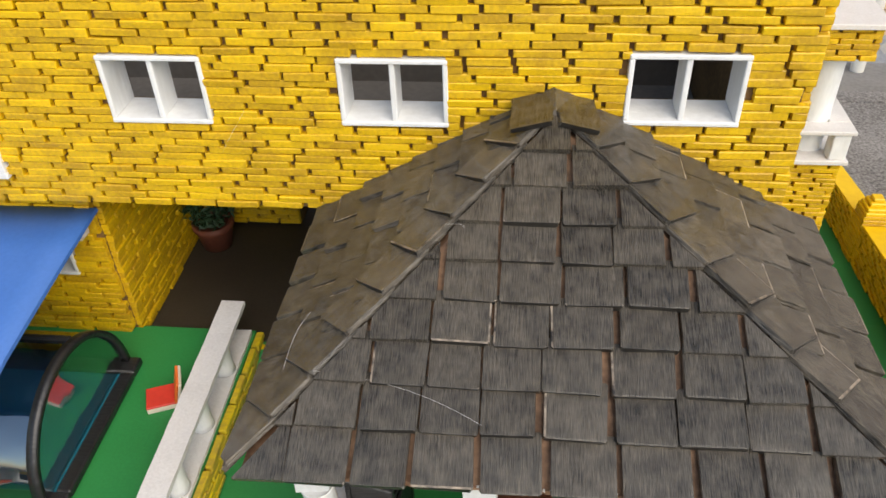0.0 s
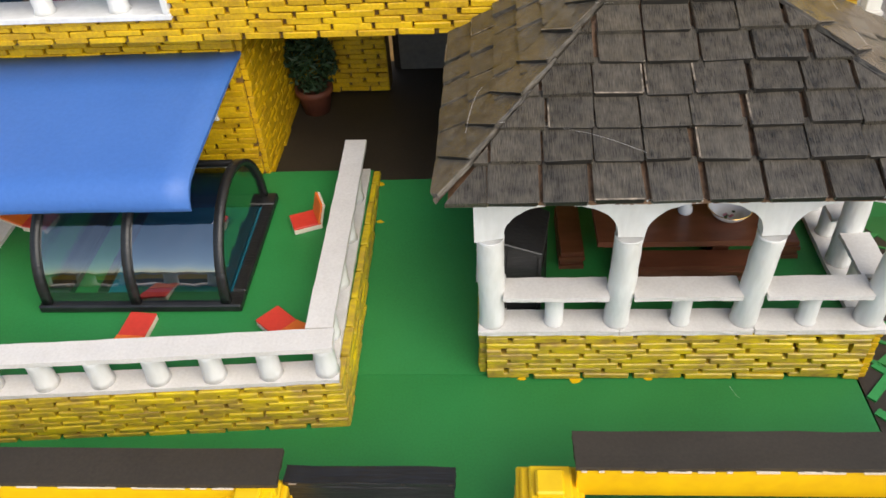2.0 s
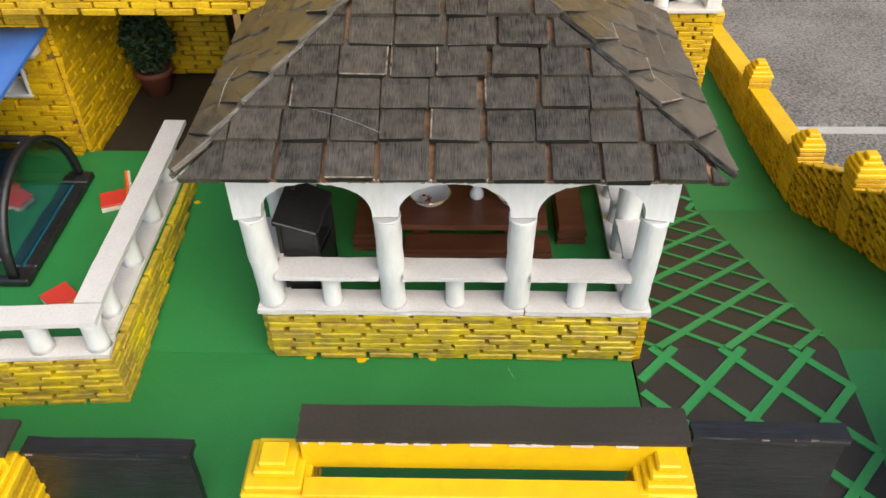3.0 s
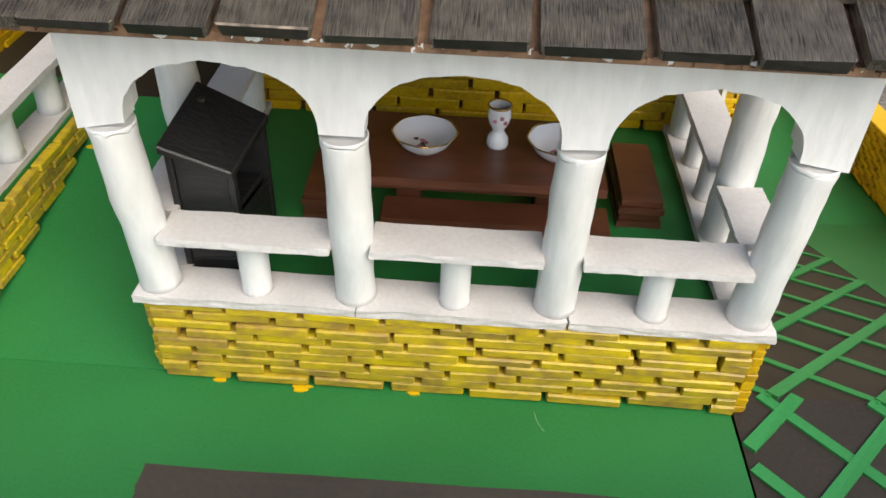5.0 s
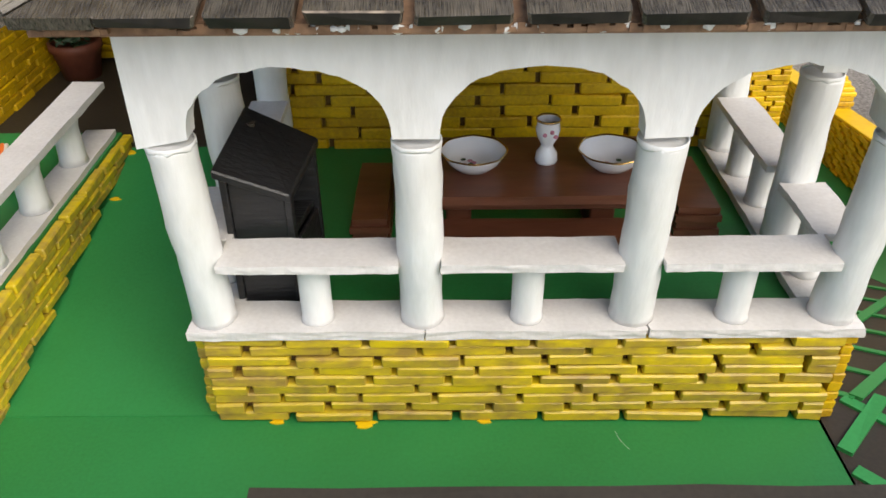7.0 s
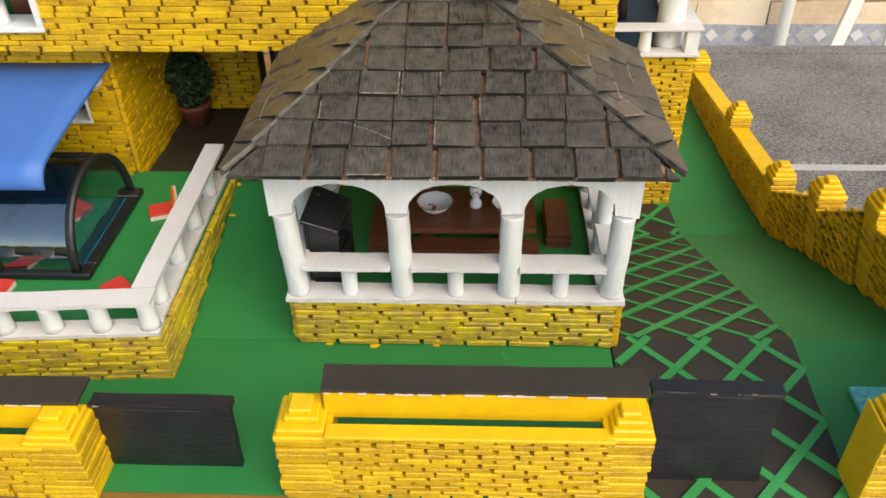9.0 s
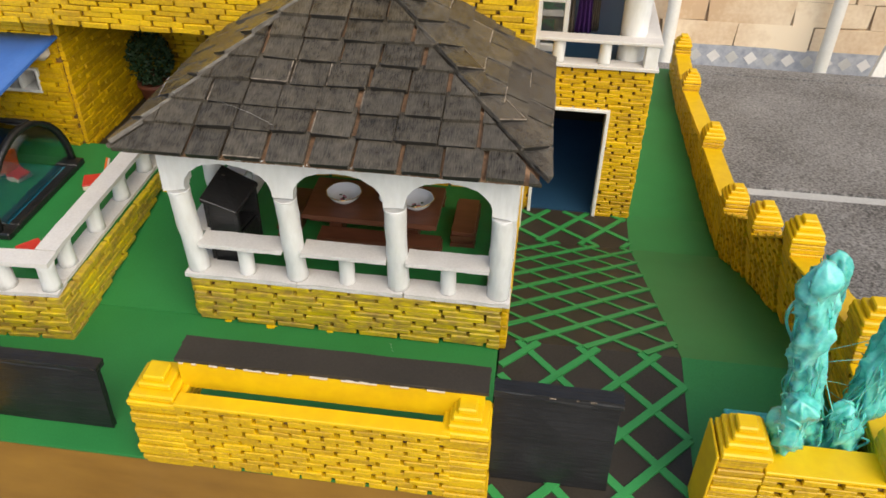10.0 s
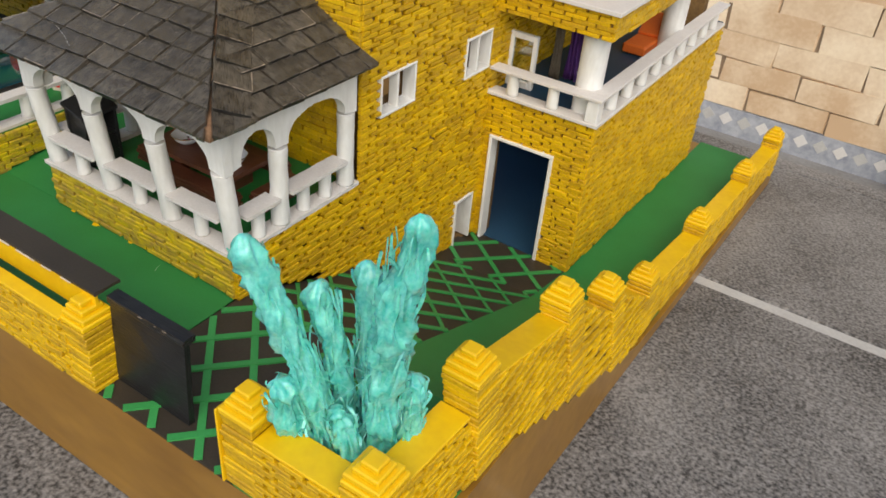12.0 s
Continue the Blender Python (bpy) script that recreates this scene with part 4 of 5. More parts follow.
def balustrade(parent, p, q, posts, z=TZ, top=0.79, width=0.18):
    """A base strip, balusters at the given parts of the way, and a top rail."""
    p, q = V((*p, 0)), V((*q, 0))
    d = (q - p).normalized()
    n = V((-d.y, d.x, 0)) * (width / 2)
    for z0, z1 in ((z + 0.001, z + 0.035), (top - 0.04, top)):
        bm = bmesh.new()
        loops = []
        for k in range(25):
            c = p.lerp(q, k / 24)
            loops.append([bm.verts.new(c + n * s + V((0, 0, h)) + noise.noise_vector(c * 9 + V((s, h * 9, 0))) * 0.006) for s, h in ((-1, z0), (1, z0), (1, z1), (-1, z1))])
        for a, b in zip(loops, loops[1:]):
            for k in range(4):
                bm.faces.new((a[k], a[(k + 1) % 4], b[(k + 1) % 4], b[k]))
        bm.faces.new(loops[0])
        bm.faces.new(loops[-1])
        part("rail", bm, RAIL, parent)
    for f in posts:
        c = p.lerp(q, f)
        part("baluster", lathe(bmesh.new(), [(0.082, z + 0.035), (0.074, z + 0.08), (0.07, top - 0.1), (0.082, top - 0.04)], (c.x, c.y), 18), WHITE, parent)


balustrade(ter, (TX0, ty(TX0) + 0.09), (TX1 - 0.02, TY0 + 0.09), [1 - (0.08 + 0.375 * k) / 3.18 for k in range(9)])
balustrade(ter, (-1.03, TY0 + 0.185), (-1.06, TY1 - 0.03), [0.1 + 0.235 * k for k in range(4)])
balustrade(ter, (TX0 + 0.1, ty(TX0) + 0.185), (TX0 + 0.1, TY1 - 0.03), [0.1 + 0.235 * k for k in range(4)])

# pool with its sliding enclosure
pool = thing("pool_enclosure", (-2.5, 0.92, TZ), "swimming pool under a clear plastic tunnel cover with black frame", "pool enclosure")
EX = (-3.17, -2.5, -1.83)
PY0, PY1 = 0.24, 1.6
for spec in ((-3.24, -1.72, PY0, PY0 + 0.16), (-3.24, -1.72, PY1 - 0.16, PY1), (-3.24, -3.06, PY0 + 0.161, PY1 - 0.161), (-1.82, -1.72, PY0 + 0.161, PY1 - 0.161)):
    part("base_frame", boxes((*spec, TZ + 0.002, TZ + 0.07), bevel=0.012), BLACK, pool)
part("water", boxes((-2.78, -1.821, PY0 + 0.16, PY1 - 0.16, TZ + 0.002, TZ + 0.04)), WATER, pool, "teal pool water")
part("pool_edge", boxes((-2.86, -2.781, PY0 + 0.161, PY1 - 0.161, TZ + 0.002, TZ + 0.06), bevel=0.01), BLACK, pool)


def tunnel(bm, x0, x1, r0, r1, steps=28):
    cy, cz = (PY0 + PY1) / 2, TZ + 0.07
    rows = []
    for k in range(steps + 1):
        q = math.pi * k / steps
        rows.append([bm.verts.new((x, cy - r * math.cos(q), cz + r * math.sin(q) * 1.02)) for x, r in ((x0, r0), (x1, r0), (x1, r1), (x0, r1))])
    for a, b in zip(rows, rows[1:]):
        for k in range(4):
            bm.faces.new((a[k], a[(k + 1) % 4], b[(k + 1) % 4], b[k])).smooth = True
    bm.faces.new(rows[0])
    bm.faces.new(rows[-1])
    return bm


def film_sheet(x0, x1, r, steps=28):
    """A bent sheet of thin film."""
    bm = bmesh.new()
    rows = []
    for k in range(steps + 1):
        q = math.pi * k / steps
        rows.append([bm.verts.new((x, (PY0 + PY1) / 2 - r * math.cos(q), TZ + 0.07 + r * math.sin(q) * 1.02)) for x in (x0, x1)])
    for a, b in zip(rows, rows[1:]):
        bm.faces.new((a[0], a[1], b[1], b[0])).smooth = True
    return bm


RAD = 0.645
for x in EX:
    part("hoop", tunnel(bmesh.new(), x - 0.032, x + 0.032, RAD - 0.026, RAD + 0.017), BLACK, pool)
part("clear_cover", film_sheet(EX[0] + 0.02, EX[1] - 0.02, RAD - 0.003), FILM, pool, "clear film cover")
part("tinted_cover", film_sheet(EX[1] + 0.02, EX[2] - 0.02, RAD - 0.003), FILMBLUE, pool, "blue tinted film cover")
for x, film in ((EX[0], FILM), (EX[2], FILM)):
    bm = bmesh.new()
    arc = [(-(RAD - 0.04) * math.cos(math.pi * k / 24), (RAD - 0.04) * math.sin(math.pi * k / 24) * 1.02) for k in range(25)]
    prism(bm, arc, lambda u, v: (x - 0.003, (PY0 + PY1) / 2 + u, TZ + 0.07 + v), lambda u, v: (x + 0.003, (PY0 + PY1) / 2 + u, TZ + 0.07 + v))
    part("end_pane", bm, film, pool, "clear end pane")
part("ridge_bar", boxes((EX[0] + 0.03, EX[2] - 0.03, 1.13, 1.17, TZ + 0.07 + 0.595, TZ + 0.07 + 0.64), bevel=0.006), BLACK, pool)

# awning
awning = thing("awning", (-3.0, 1.9, 1.66), "blue foam awning sheet fixed to the house wall", "awning")
bm = bmesh.new()
prof = [(1.93, 1.665), (1.5, 1.60), (1.0, 1.515), (0.66, 1.455), (0.56, 1.43), (0.5, 1.39), (0.46, 1.33), (0.435, 1.255)]
rows = []
for u in range(13):
    f = u / 12
    row = []
    for y, z in prof:
        x = -4.45 + f * ((-1.87 - 0.055 * (1.93 - y)) + 4.45)
        sag = 0.012 * noise.noise((x * 1.3, y * 2.0, 4.0))
        row.append((bm.verts.new((x, y, z + sag)), bm.verts.new((x, y + 0.012, z + sag - 0.03))))
    rows.append(row)
for a, b in zip(rows, rows[1:]):
    for k in range(len(prof) - 1):
        bm.faces.new((a[k][0], b[k][0], b[k + 1][0], a[k + 1][0])).smooth = True
        bm.faces.new((a[k][1], a[k + 1][1], b[k + 1][1], b[k][1])).smooth = True
    bm.faces.new((a[-1][0], b[-1][0], b[-1][1], a[-1][1]))
    bm.faces.new((a[0][0], a[0][1], b[0][1], b[0][0]))
for r in (rows[0], rows[-1]):
    for k in range(len(prof) - 1):
        bm.faces.new((r[k][0], r[k + 1][0], r[k + 1][1], r[k][1]))
part("sheet", bm, BLUE, awning)
part("bracket", boxes((-2.12, -1.95, 1.78, 1.925, 1.44, 1.6), bevel=0.05), PAPER, awning, "beige foam bracket")


def lounger(x, y, turn, lift=50, group="sun loungers"):
    """A little lounger: red seat and orange back on cream foam."""
    t = thing("sun_lounger", (x, y, TZ), "small red foam sun lounger with orange backrest on the deck", "lounger", group)
    m = Matrix.Translation((x, y, TZ)) @ Matrix.Rotation(radians(turn), 4, "Z")
    for name, mat, z0, z1 in (("cushion", RED, 0.045, 0.065), ("foam_core", PAPER, 0.002, 0.045)):
        bm = boxes((-0.115, 0.115, -0.1, 0.1, z0, z1), bevel=0.005)
        bm.transform(m)
        part(name, bm, mat, t)
    b = m @ Matrix.Translation((0.115, 0, 0.03)) @ Matrix.Rotation(radians(-lift), 4, "Y")
    for name, mat, z0, z1 in (("backrest", ORANGE, 0.02, 0.04), ("back_core", PAPER, 0.0, 0.02)):
        bm = boxes((0.005, 0.2, -0.1, 0.1, z0, z1), bevel=0.005)
        bm.transform(b)
        part(name, bm, mat, t)
    return t


lounger(-1.42, 1.24, 22, 75)
lounger(-1.43, 0.1, -42, 20)
lounger(-2.43, 0.07, -95, 10)
lounger(-3.6, 0.04, 205, 12)
lounger(-3.68, 1.28, 170, 20)

# ---- house ----
house = thing("model_house", (0.5, 4, 0), "yellow painted foam-brick model house with white windows", "house")
HX0, HX1, HY, HZ0, HZ1 = -6.3, 2.65, 1.78, 1.84, 4.2
WINS = [(-1.40, -0.79, 2.49, 2.9), (0.03, 0.65, 2.50, 2.9), (1.68, 2.31, 2.54, 2.95)]
BAY = (-4.1, -2.28, 2.06, 3.1)
holes = [(a, b, c, d) for a, b, c, d in WINS] + [BAY]
fwall = part("front_wall", wall_bm(HX0, HX1, HY, HY + 0.25, HZ0, HZ1, holes), CORE, house)
shift = [(a - HX0, b - HX0, c, d) for a, b, c, d in holes]
lay(fwall, (HX0, HY, 0), (1, 0, 0), HX1 - HX0 + 0.04, HZ0, HZ1, 0.051, 0.27, 0.05, holes=shift, out=(0, -1, 0), seed=70, near=(0, 1.8, 2.2))


def window(parent, x0, x1, y, z0, z1, axis="x", deep=0.22, bar=0.05, sign=1):
    """A white window frame with a middle post. Along x it faces -y, along y it faces +x."""
    def place(bm, u0, u1, d0, d1, w0, w1):
        if axis == "x":
            box(bm, u0, u1, y + d0, y + d1, w0, w1, bevel=0.006)
        else:
            box(bm, y - d1, y - d0, u0, u1, w0, w1, bevel=0.006)
    w = part("window", bmesh.new(), WHITE, parent, "white window with one post")
    bm = bmesh.new()
    m = (x0 + x1) / 2
    place(bm, x0 - 0.012, x1 + 0.012, -0.062, deep, z0 - 0.015, z0 + 0.015)
    place(bm, x0 - 0.012, x1 + 0.012, -0.062, deep, z1 - 0.015, z1 + 0.015)
    place(bm, x0 - 0.012, x0 + 0.018, -0.058, deep, z0 + 0.015, z1 - 0.015)
    place(bm, x1 - 0.018, x1 + 0.012, -0.058, deep, z0 + 0.015, z1 - 0.015)
    me = mesh_of(bm, "window", origin_of(parent))
    me.materials.append(WHITE)
    w.data = me
    bm = bmesh.new()
    place(bm, m - 0.017, m + 0.017, -0.045, deep - 0.04, z0 + 0.015, z1 - 0.015)
    part("post", bm, WHITE, w)
    return w


for a, b, c, d in WINS:
    window(house, a, b, HY, c, d)

# side wall above the drive, with windows
SW = [(2.1, 2.7, 1.12, 1.55), (3.74, 4.3, 1.03, 1.5), (3.83, 4.25, -1.48, -0.79)]
swall = part("side_wall", wall_bm(HX1 - 0.25, HX1, 0.2, 4.5, -1.8, 0.46, [SW[2]], "y"), CORE, house)
lay(swall, (HX1, 0.0, 0), (0, 1, 0), 4.44, lambda s: drive(s), 0.46, 0.051, 0.27, 0.05, holes=[SW[2]], out=(1, 0, 0), gap=0.056, joint=0.9, seed=71, near=(2.65, 1.0, 0), most=300)
suw = part("upper_side_wall", wall_bm(HX1 - 0.25, HX1, HY + 0.251, 9.5, 0.46, HZ1, SW[:2], "y"), CORE, house)
lay(suw, (HX1, HY, 0), (0, 1, 0), 9.5 - HY, 0.46, HZ1, 0.051, 0.27, 0.05, holes=[(a - HY, b - HY, c, d) for a, b, c, d in SW[:2]], out=(1, 0, 0), gap=0.056, joint=0.9, seed=72, near=(2.65, 2.5, 1.5))
for a, b, c, d in SW[:2]:
    window(house, a, b, HX1, c, d, "y", deep=0.11)

# back wall of the pavilion and porch
pwall = part("pavilion_back_wall", boxes((0.05, HX1 - 0.25, HY, HY + 0.22, -0.1, HZ0)), CORE, house)
lay(pwall, (0.0, HY, 0), (1, 0, 0), HX1 - 0.06, 0.46, HZ0, 0.066, 0.38, 0.045, kind=BRICKS, out=(0, -1, 0), seed=73, near=(1.3, 1.8, 0.8))
porch_z = 0.36
part("porch_floor", boxes((-1.95, 0.2, 1.97, 4.2, porch_z - 0.03, porch_z)), DARK, house, "dark brown porch floor")
LWIN = (-2.62, -2.2, 1.05, 1.29)
lwall = part("lower_wall", wall_bm(-6.3, -1.92, 1.98, 2.2, -0.1, HZ0 - 0.021, [LWIN]), CORE, house)
part("porch_left_wall", boxes((-2.1, -1.92, 2.201, 4.0, -0.1, HZ0 - 0.021)), CORE, house)
part("lower_room_lining", boxes((-6.3, -2.11, 3.6, 3.7, 0.3, HZ0 - 0.021)), LINING, house)
window(house, *LWIN[:2], 1.98, *LWIN[2:])
lay(lwall, (-6.3, 1.98, 0), (1, 0, 0), 4.38, porch_z, HZ0 - 0.005, 0.052, 0.29, 0.05, holes=[(LWIN[0] + 6.3, LWIN[1] + 6.3, LWIN[2], LWIN[3])], out=(0, -1, 0), seed=74, near=(-2, 2, 1))
lay(lwall, (-1.92, 1.98, 0), (0, 1, 0), 1.6, porch_z, HZ0 - 0.005, 0.051, 0.27, 0.05, out=(1, 0, 0), seed=75)
iwall = part("porch_inner_wall", boxes((-1.92, -0.95, 3.56, 3.8, porch_z, HZ0)), CORE, house)
lay(iwall, (-1.9, 3.56, 0), (1, 0, 0), 0.95, porch_z, HZ0, 0.052, 0.27, 0.045, out=(0, -1, 0), seed=76)
part("porch_ceiling", boxes((-6.3, HX1 - 0.26, HY + 0.251, 4.4, HZ0 - 0.02, HZ0 + 0.06)), CORE, house)
part("room_lining", boxes((-6.3, HX1 - 0.26, 3.4, 3.5, HZ0 + 0.061, HZ1)), LINING, house, "grey card lining of the upper rooms")
part("room_floor", boxes((-6.3, HX1 - 0.26, HY + 0.251, 3.399, HZ0 + 0.061, HZ0 + 0.1)), LINING, house)
bay = part("bay_sill", boxes((BAY[0] - 0.03, BAY[1] + 0.03, HY - 0.08, HY + 0.25, BAY[2] - 0.02, BAY[2] + 0.025), bevel=0.006), WHITE, house, "white sill of the open bay")
for x in (BAY[0], BAY[1]):
    part("jamb", boxes((x - 0.025, x + 0.025, HY - 0.079, HY + 0.24, BAY[2] + 0.025, BAY[3]), bevel=0.006), WHITE, bay)
part("hand_rail", boxes((BAY[0] + 0.03, BAY[1] - 0.03, HY - 0.07, HY + 0.14, BAY[2] + 0.27, BAY[2] + 0.32), bevel=0.008), RAIL, bay)
for k in range(4):
    part("baluster", lathe(bmesh.new(), [(0.085, BAY[2] + 0.025), (0.075, BAY[2] + 0.06), (0.075, BAY[2] + 0.23), (0.085, BAY[2] + 0.27)], (-2.67 - 0.58 * k, HY + 0.04), 18), WHITE, bay)
part("porch_side", boxes((0.0, 0.2, HY + 0.23, 4.2, porch_z, HZ0)), DARK, house)
part("porch_rear", boxes((-0.95, -0.001, 4.05, 4.2, porch_z, HZ0 - 0.021)), DARK, house)
part("porch_door", boxes((-0.88, -0.32, 4.0, 4.04, porch_z, 1.6), bevel=0.01), LINING, house, "grey porch door")
part("porch_door_jamb", boxes((-0.31, -0.26, 3.6, 4.04, porch_z, 1.65), bevel=0.008), WHITE, house, "white door jamb")

# garage block and balcony
GX1, GY = 4.13, 4.46
DOOR = (2.8, 3.7, -1.53, 0.05)
gwall = part("garage_wall", wall_bm(HX1 + 0.001, GX1, GY, GY + 0.22, -1.8, 0.62, [DOOR]), CORE, house)
lay(gwall, (HX1, GY, 0), (1, 0, 0), GX1 - HX1 + 0.04, -1.53, 0.62, 0.051, 0.27, 0.05, holes=[(DOOR[0] - HX1, DOOR[1] - HX1, DOOR[2] - 0.2, DOOR[3])], out=(0, -1, 0), seed=77)
gside = part("garage_side_wall", boxes((GX1 - 0.22, GX1, GY + 0.22, 9.6, -2.4, 0.62)), CORE, house)
lay(gside, (GX1, GY - 0.02, 0), (0, 1, 0), 5.1, lambda s: drive(GY + s), 0.62, 0.051, 0.27, 0.05, out=(1, 0, 0), gap=0.056, joint=0.9, seed=78, near=(4.1, 4.4, 0))
df = part("garage_door_frame", bmesh.new(), WHITE, house, "white painted door frame")
bm = boxes((DOOR[0] - 0.015, DOOR[0] + 0.03, GY - 0.08, GY + 0.1, -1.53, DOOR[3]), (DOOR[1] - 0.03, DOOR[1] + 0.015, GY - 0.08, GY + 0.1, -1.53, DOOR[3]), (DOOR[0] - 0.015, DOOR[1] + 0.015, GY - 0.081, GY + 0.1, DOOR[3], DOOR[3] + 0.04), bevel=0.006)
df.data = mesh_of(bm, "garage_door_frame", origin_of(house))
df.data.materials.append(WHITE)
part("garage_floor", boxes((HX1 - 1.5, GX1 - 0.23, GY + 0.02, 9.4, -1.56, -1.512)), DEEPBLUE, house, "dark blue foam floor")
part("garage_rear_wall", boxes((HX1 - 1.5, GX1 - 0.23, 7.2, 7.3, -1.53, 0.55)), DARK, house)
part("balcony_floor", boxes((HX1 - 0.3, GX1, GY - 0.02, 9.6, 0.6, 0.645)), DEEPBLUE, house, "dark blue balcony floor")
balc = part("balcony_rail", boxes((HX1, GX1 + 0.08, GY - 0.1, GY + 0.12, 0.645, 0.69), (GX1 - 0.12, GX1 + 0.08, GY + 0.121, 9.4, 0.645, 0.69), (HX1, GX1 + 0.08, GY - 0.1, GY + 0.1, 0.97, 1.01), (GX1 - 0.12, GX1 + 0.08, GY + 0.101, 9.4, 0.97, 1.01), bevel=0.006), RAIL, house, "off-white balcony rails")
for x in (HX1 + 0.34, HX1 + 0.9):
    part("baluster", lathe(bmesh.new(), [(0.08, 0.69), (0.075, 0.73), (0.07, 0.93), (0.078, 0.97)], (x, GY), 16), WHITE, balc)
part("corner_post", boxes((GX1 - 0.11, GX1 + 0.05, GY - 0.075, GY + 0.085, 0.69, 0.97), bevel=0.01), WHITE, balc)
for k in range(9):
    y = GY + 0.5 * (k + 1)
    part("baluster", lathe(bmesh.new(), [(0.08, 0.69), (0.075, 0.73), (0.07, 0.93), (0.078, 0.97)], (GX1 - 0.02, y), 16), WHITE, balc)
for y in (GY + 0.25, 7.6):
    part("balcony_column", lathe(bmesh.new(), [(0.17, 0.645), (0.165, 0.7), (0.165, 1.6), (0.17, 1.67)], (GX1 - 0.25, y), 24), WHITE, house)
tslab = part("upper_balcony", boxes((HX1 + 0.05, GX1, GY, 7.4, 1.69, 2.0)), CORE, house)
lay(tslab, (HX1, GY, 0), (1, 0, 0), GX1 - HX1 + 0.04, 1.68, 2.0, 0.051, 0.27, 0.05, out=(0, -1, 0), seed=79)
lay(tslab, (GX1, GY - 0.02, 0), (0, 1, 0), 3.0, 1.68, 2.0, 0.051, 0.27, 0.05, out=(1, 0, 0), seed=80)
part("upper_balcony_top", boxes((HX1 + 0.05, GX1 + 0.1, GY - 0.1, 7.5, 2.0, 2.05), bevel=0.006), RAIL, house)


# small side door by the drive
sd = part("side_door", boxes((HX1 - 0.2, HX1 - 0.16, 3.84, 4.24, -1.46, -0.8)), LINING, house, "grey door in a white frame")
part("door_frame", boxes((HX1 - 0.15, HX1 + 0.07, 3.82, 3.855, -1.46, -0.77), (HX1 - 0.15, HX1 + 0.07, 4.215, 4.25, -1.46, -0.77), (HX1 - 0.15, HX1 + 0.071, 3.82, 4.25, -0.77, -0.74), bevel=0.005), WHITE, sd)

# balcony: inner wall, open door, curtains, recliner
bw = part("balcony_rear_wall", boxes((HX1, GX1 - 0.2, 8.9, 9.1, 0.65, 1.69)), CORE, house)
leaf = thing("balcony_door", (2.88, 4.83, 0.645), "white open balcony door leaf with clear pane", "door")
for spec in ((2.69, 2.75, 0.645, 1.36), (3.02, 3.08, 0.645, 1.36), (2.751, 3.019, 1.28, 1.36), (2.751, 3.019, 0.645, 0.74)):
    part("frame_bar", boxes((spec[0], spec[1], 4.8, 4.86, spec[2], spec[3]), bevel=0.008), WHITE, leaf)
part("pane", boxes((2.751, 3.019, 4.825, 4.835, 0.74, 1.28)), FILM, leaf, "clear film pane")


def curtain(x, y, z0, z1, w, mat, label):
    t = thing("curtain", (x, y, z0), label, "curtain", "balcony curtains")
    bm = bmesh.new()
    rows = []
    for k in range(25):
        u = k / 24
        row = []
        for h in range(7):
            f = h / 6
            pinch = 0.55 + 0.45 * abs(f - 0.45)
            row.append(bm.verts.new((x + (u - 0.5) * w * pinch, y + 0.03 * math.sin(u * 22 + f), z0 + (z1 - z0) * f)))
        rows.append(row)
    for a, b in zip(rows, rows[1:]):
        for h in range(6):
            bm.faces.new((a[h], b[h], b[h + 1], a[h + 1])).smooth = True
    ret = bmesh.ops.solidify(bm, geom=bm.faces[:], thickness=0.015)
    part("cloth", bm, mat, t)
    return t


curtain(3.1, 5.4, 0.65, 1.6, 0.22, CLOTH, "beige gathered curtain hanging on the balcony")
curtain(3.3, 5.5, 0.65, 1.6, 0.3, PURPLE, "purple gathered curtain hanging on the balcony")
curtain(3.45, 5.6, 0.65, 1.6, 0.16, CLOTH, "beige gathered curtain hanging on the balcony")
rec = thing("recliner", (3.6, 7.4, 0.645), "orange-red foam recliner on the balcony floor", "recliner")
part("seat", boxes((3.4, 3.75, 7.0, 7.6, 0.66, 0.8), bevel=0.02), ORANGE, rec)
bm = boxes((3.4, 3.75, 0.0, 0.45, 0.0, 0.08), bevel=0.02)
bm.transform(Matrix.Translation((0, 7.58, 0.76)) @ Matrix.Rotation(radians(35), 4, "X"))
part("backrest", bm, ORANGE, rec)

# furniture seen through the bay
for x, mat, lab in ((-3.35, MAGENTA, "magenta foam bed seen through the bay"), (-3.0, LATTICE, "green foam seat seen through the bay"), (-2.6, BROWN, "brown wooden chest seen through the bay"), (-3.9, DEEPBLUE, "blue foam rug block seen through the bay")):
    solo("room_furniture", boxes((x - 0.17, x + 0.17, 2.2, 2.6, HZ0 + 0.1, HZ0 + 0.34), bevel=0.015), mat, lab, "furniture", (x, 2.4, HZ0 + 0.1))

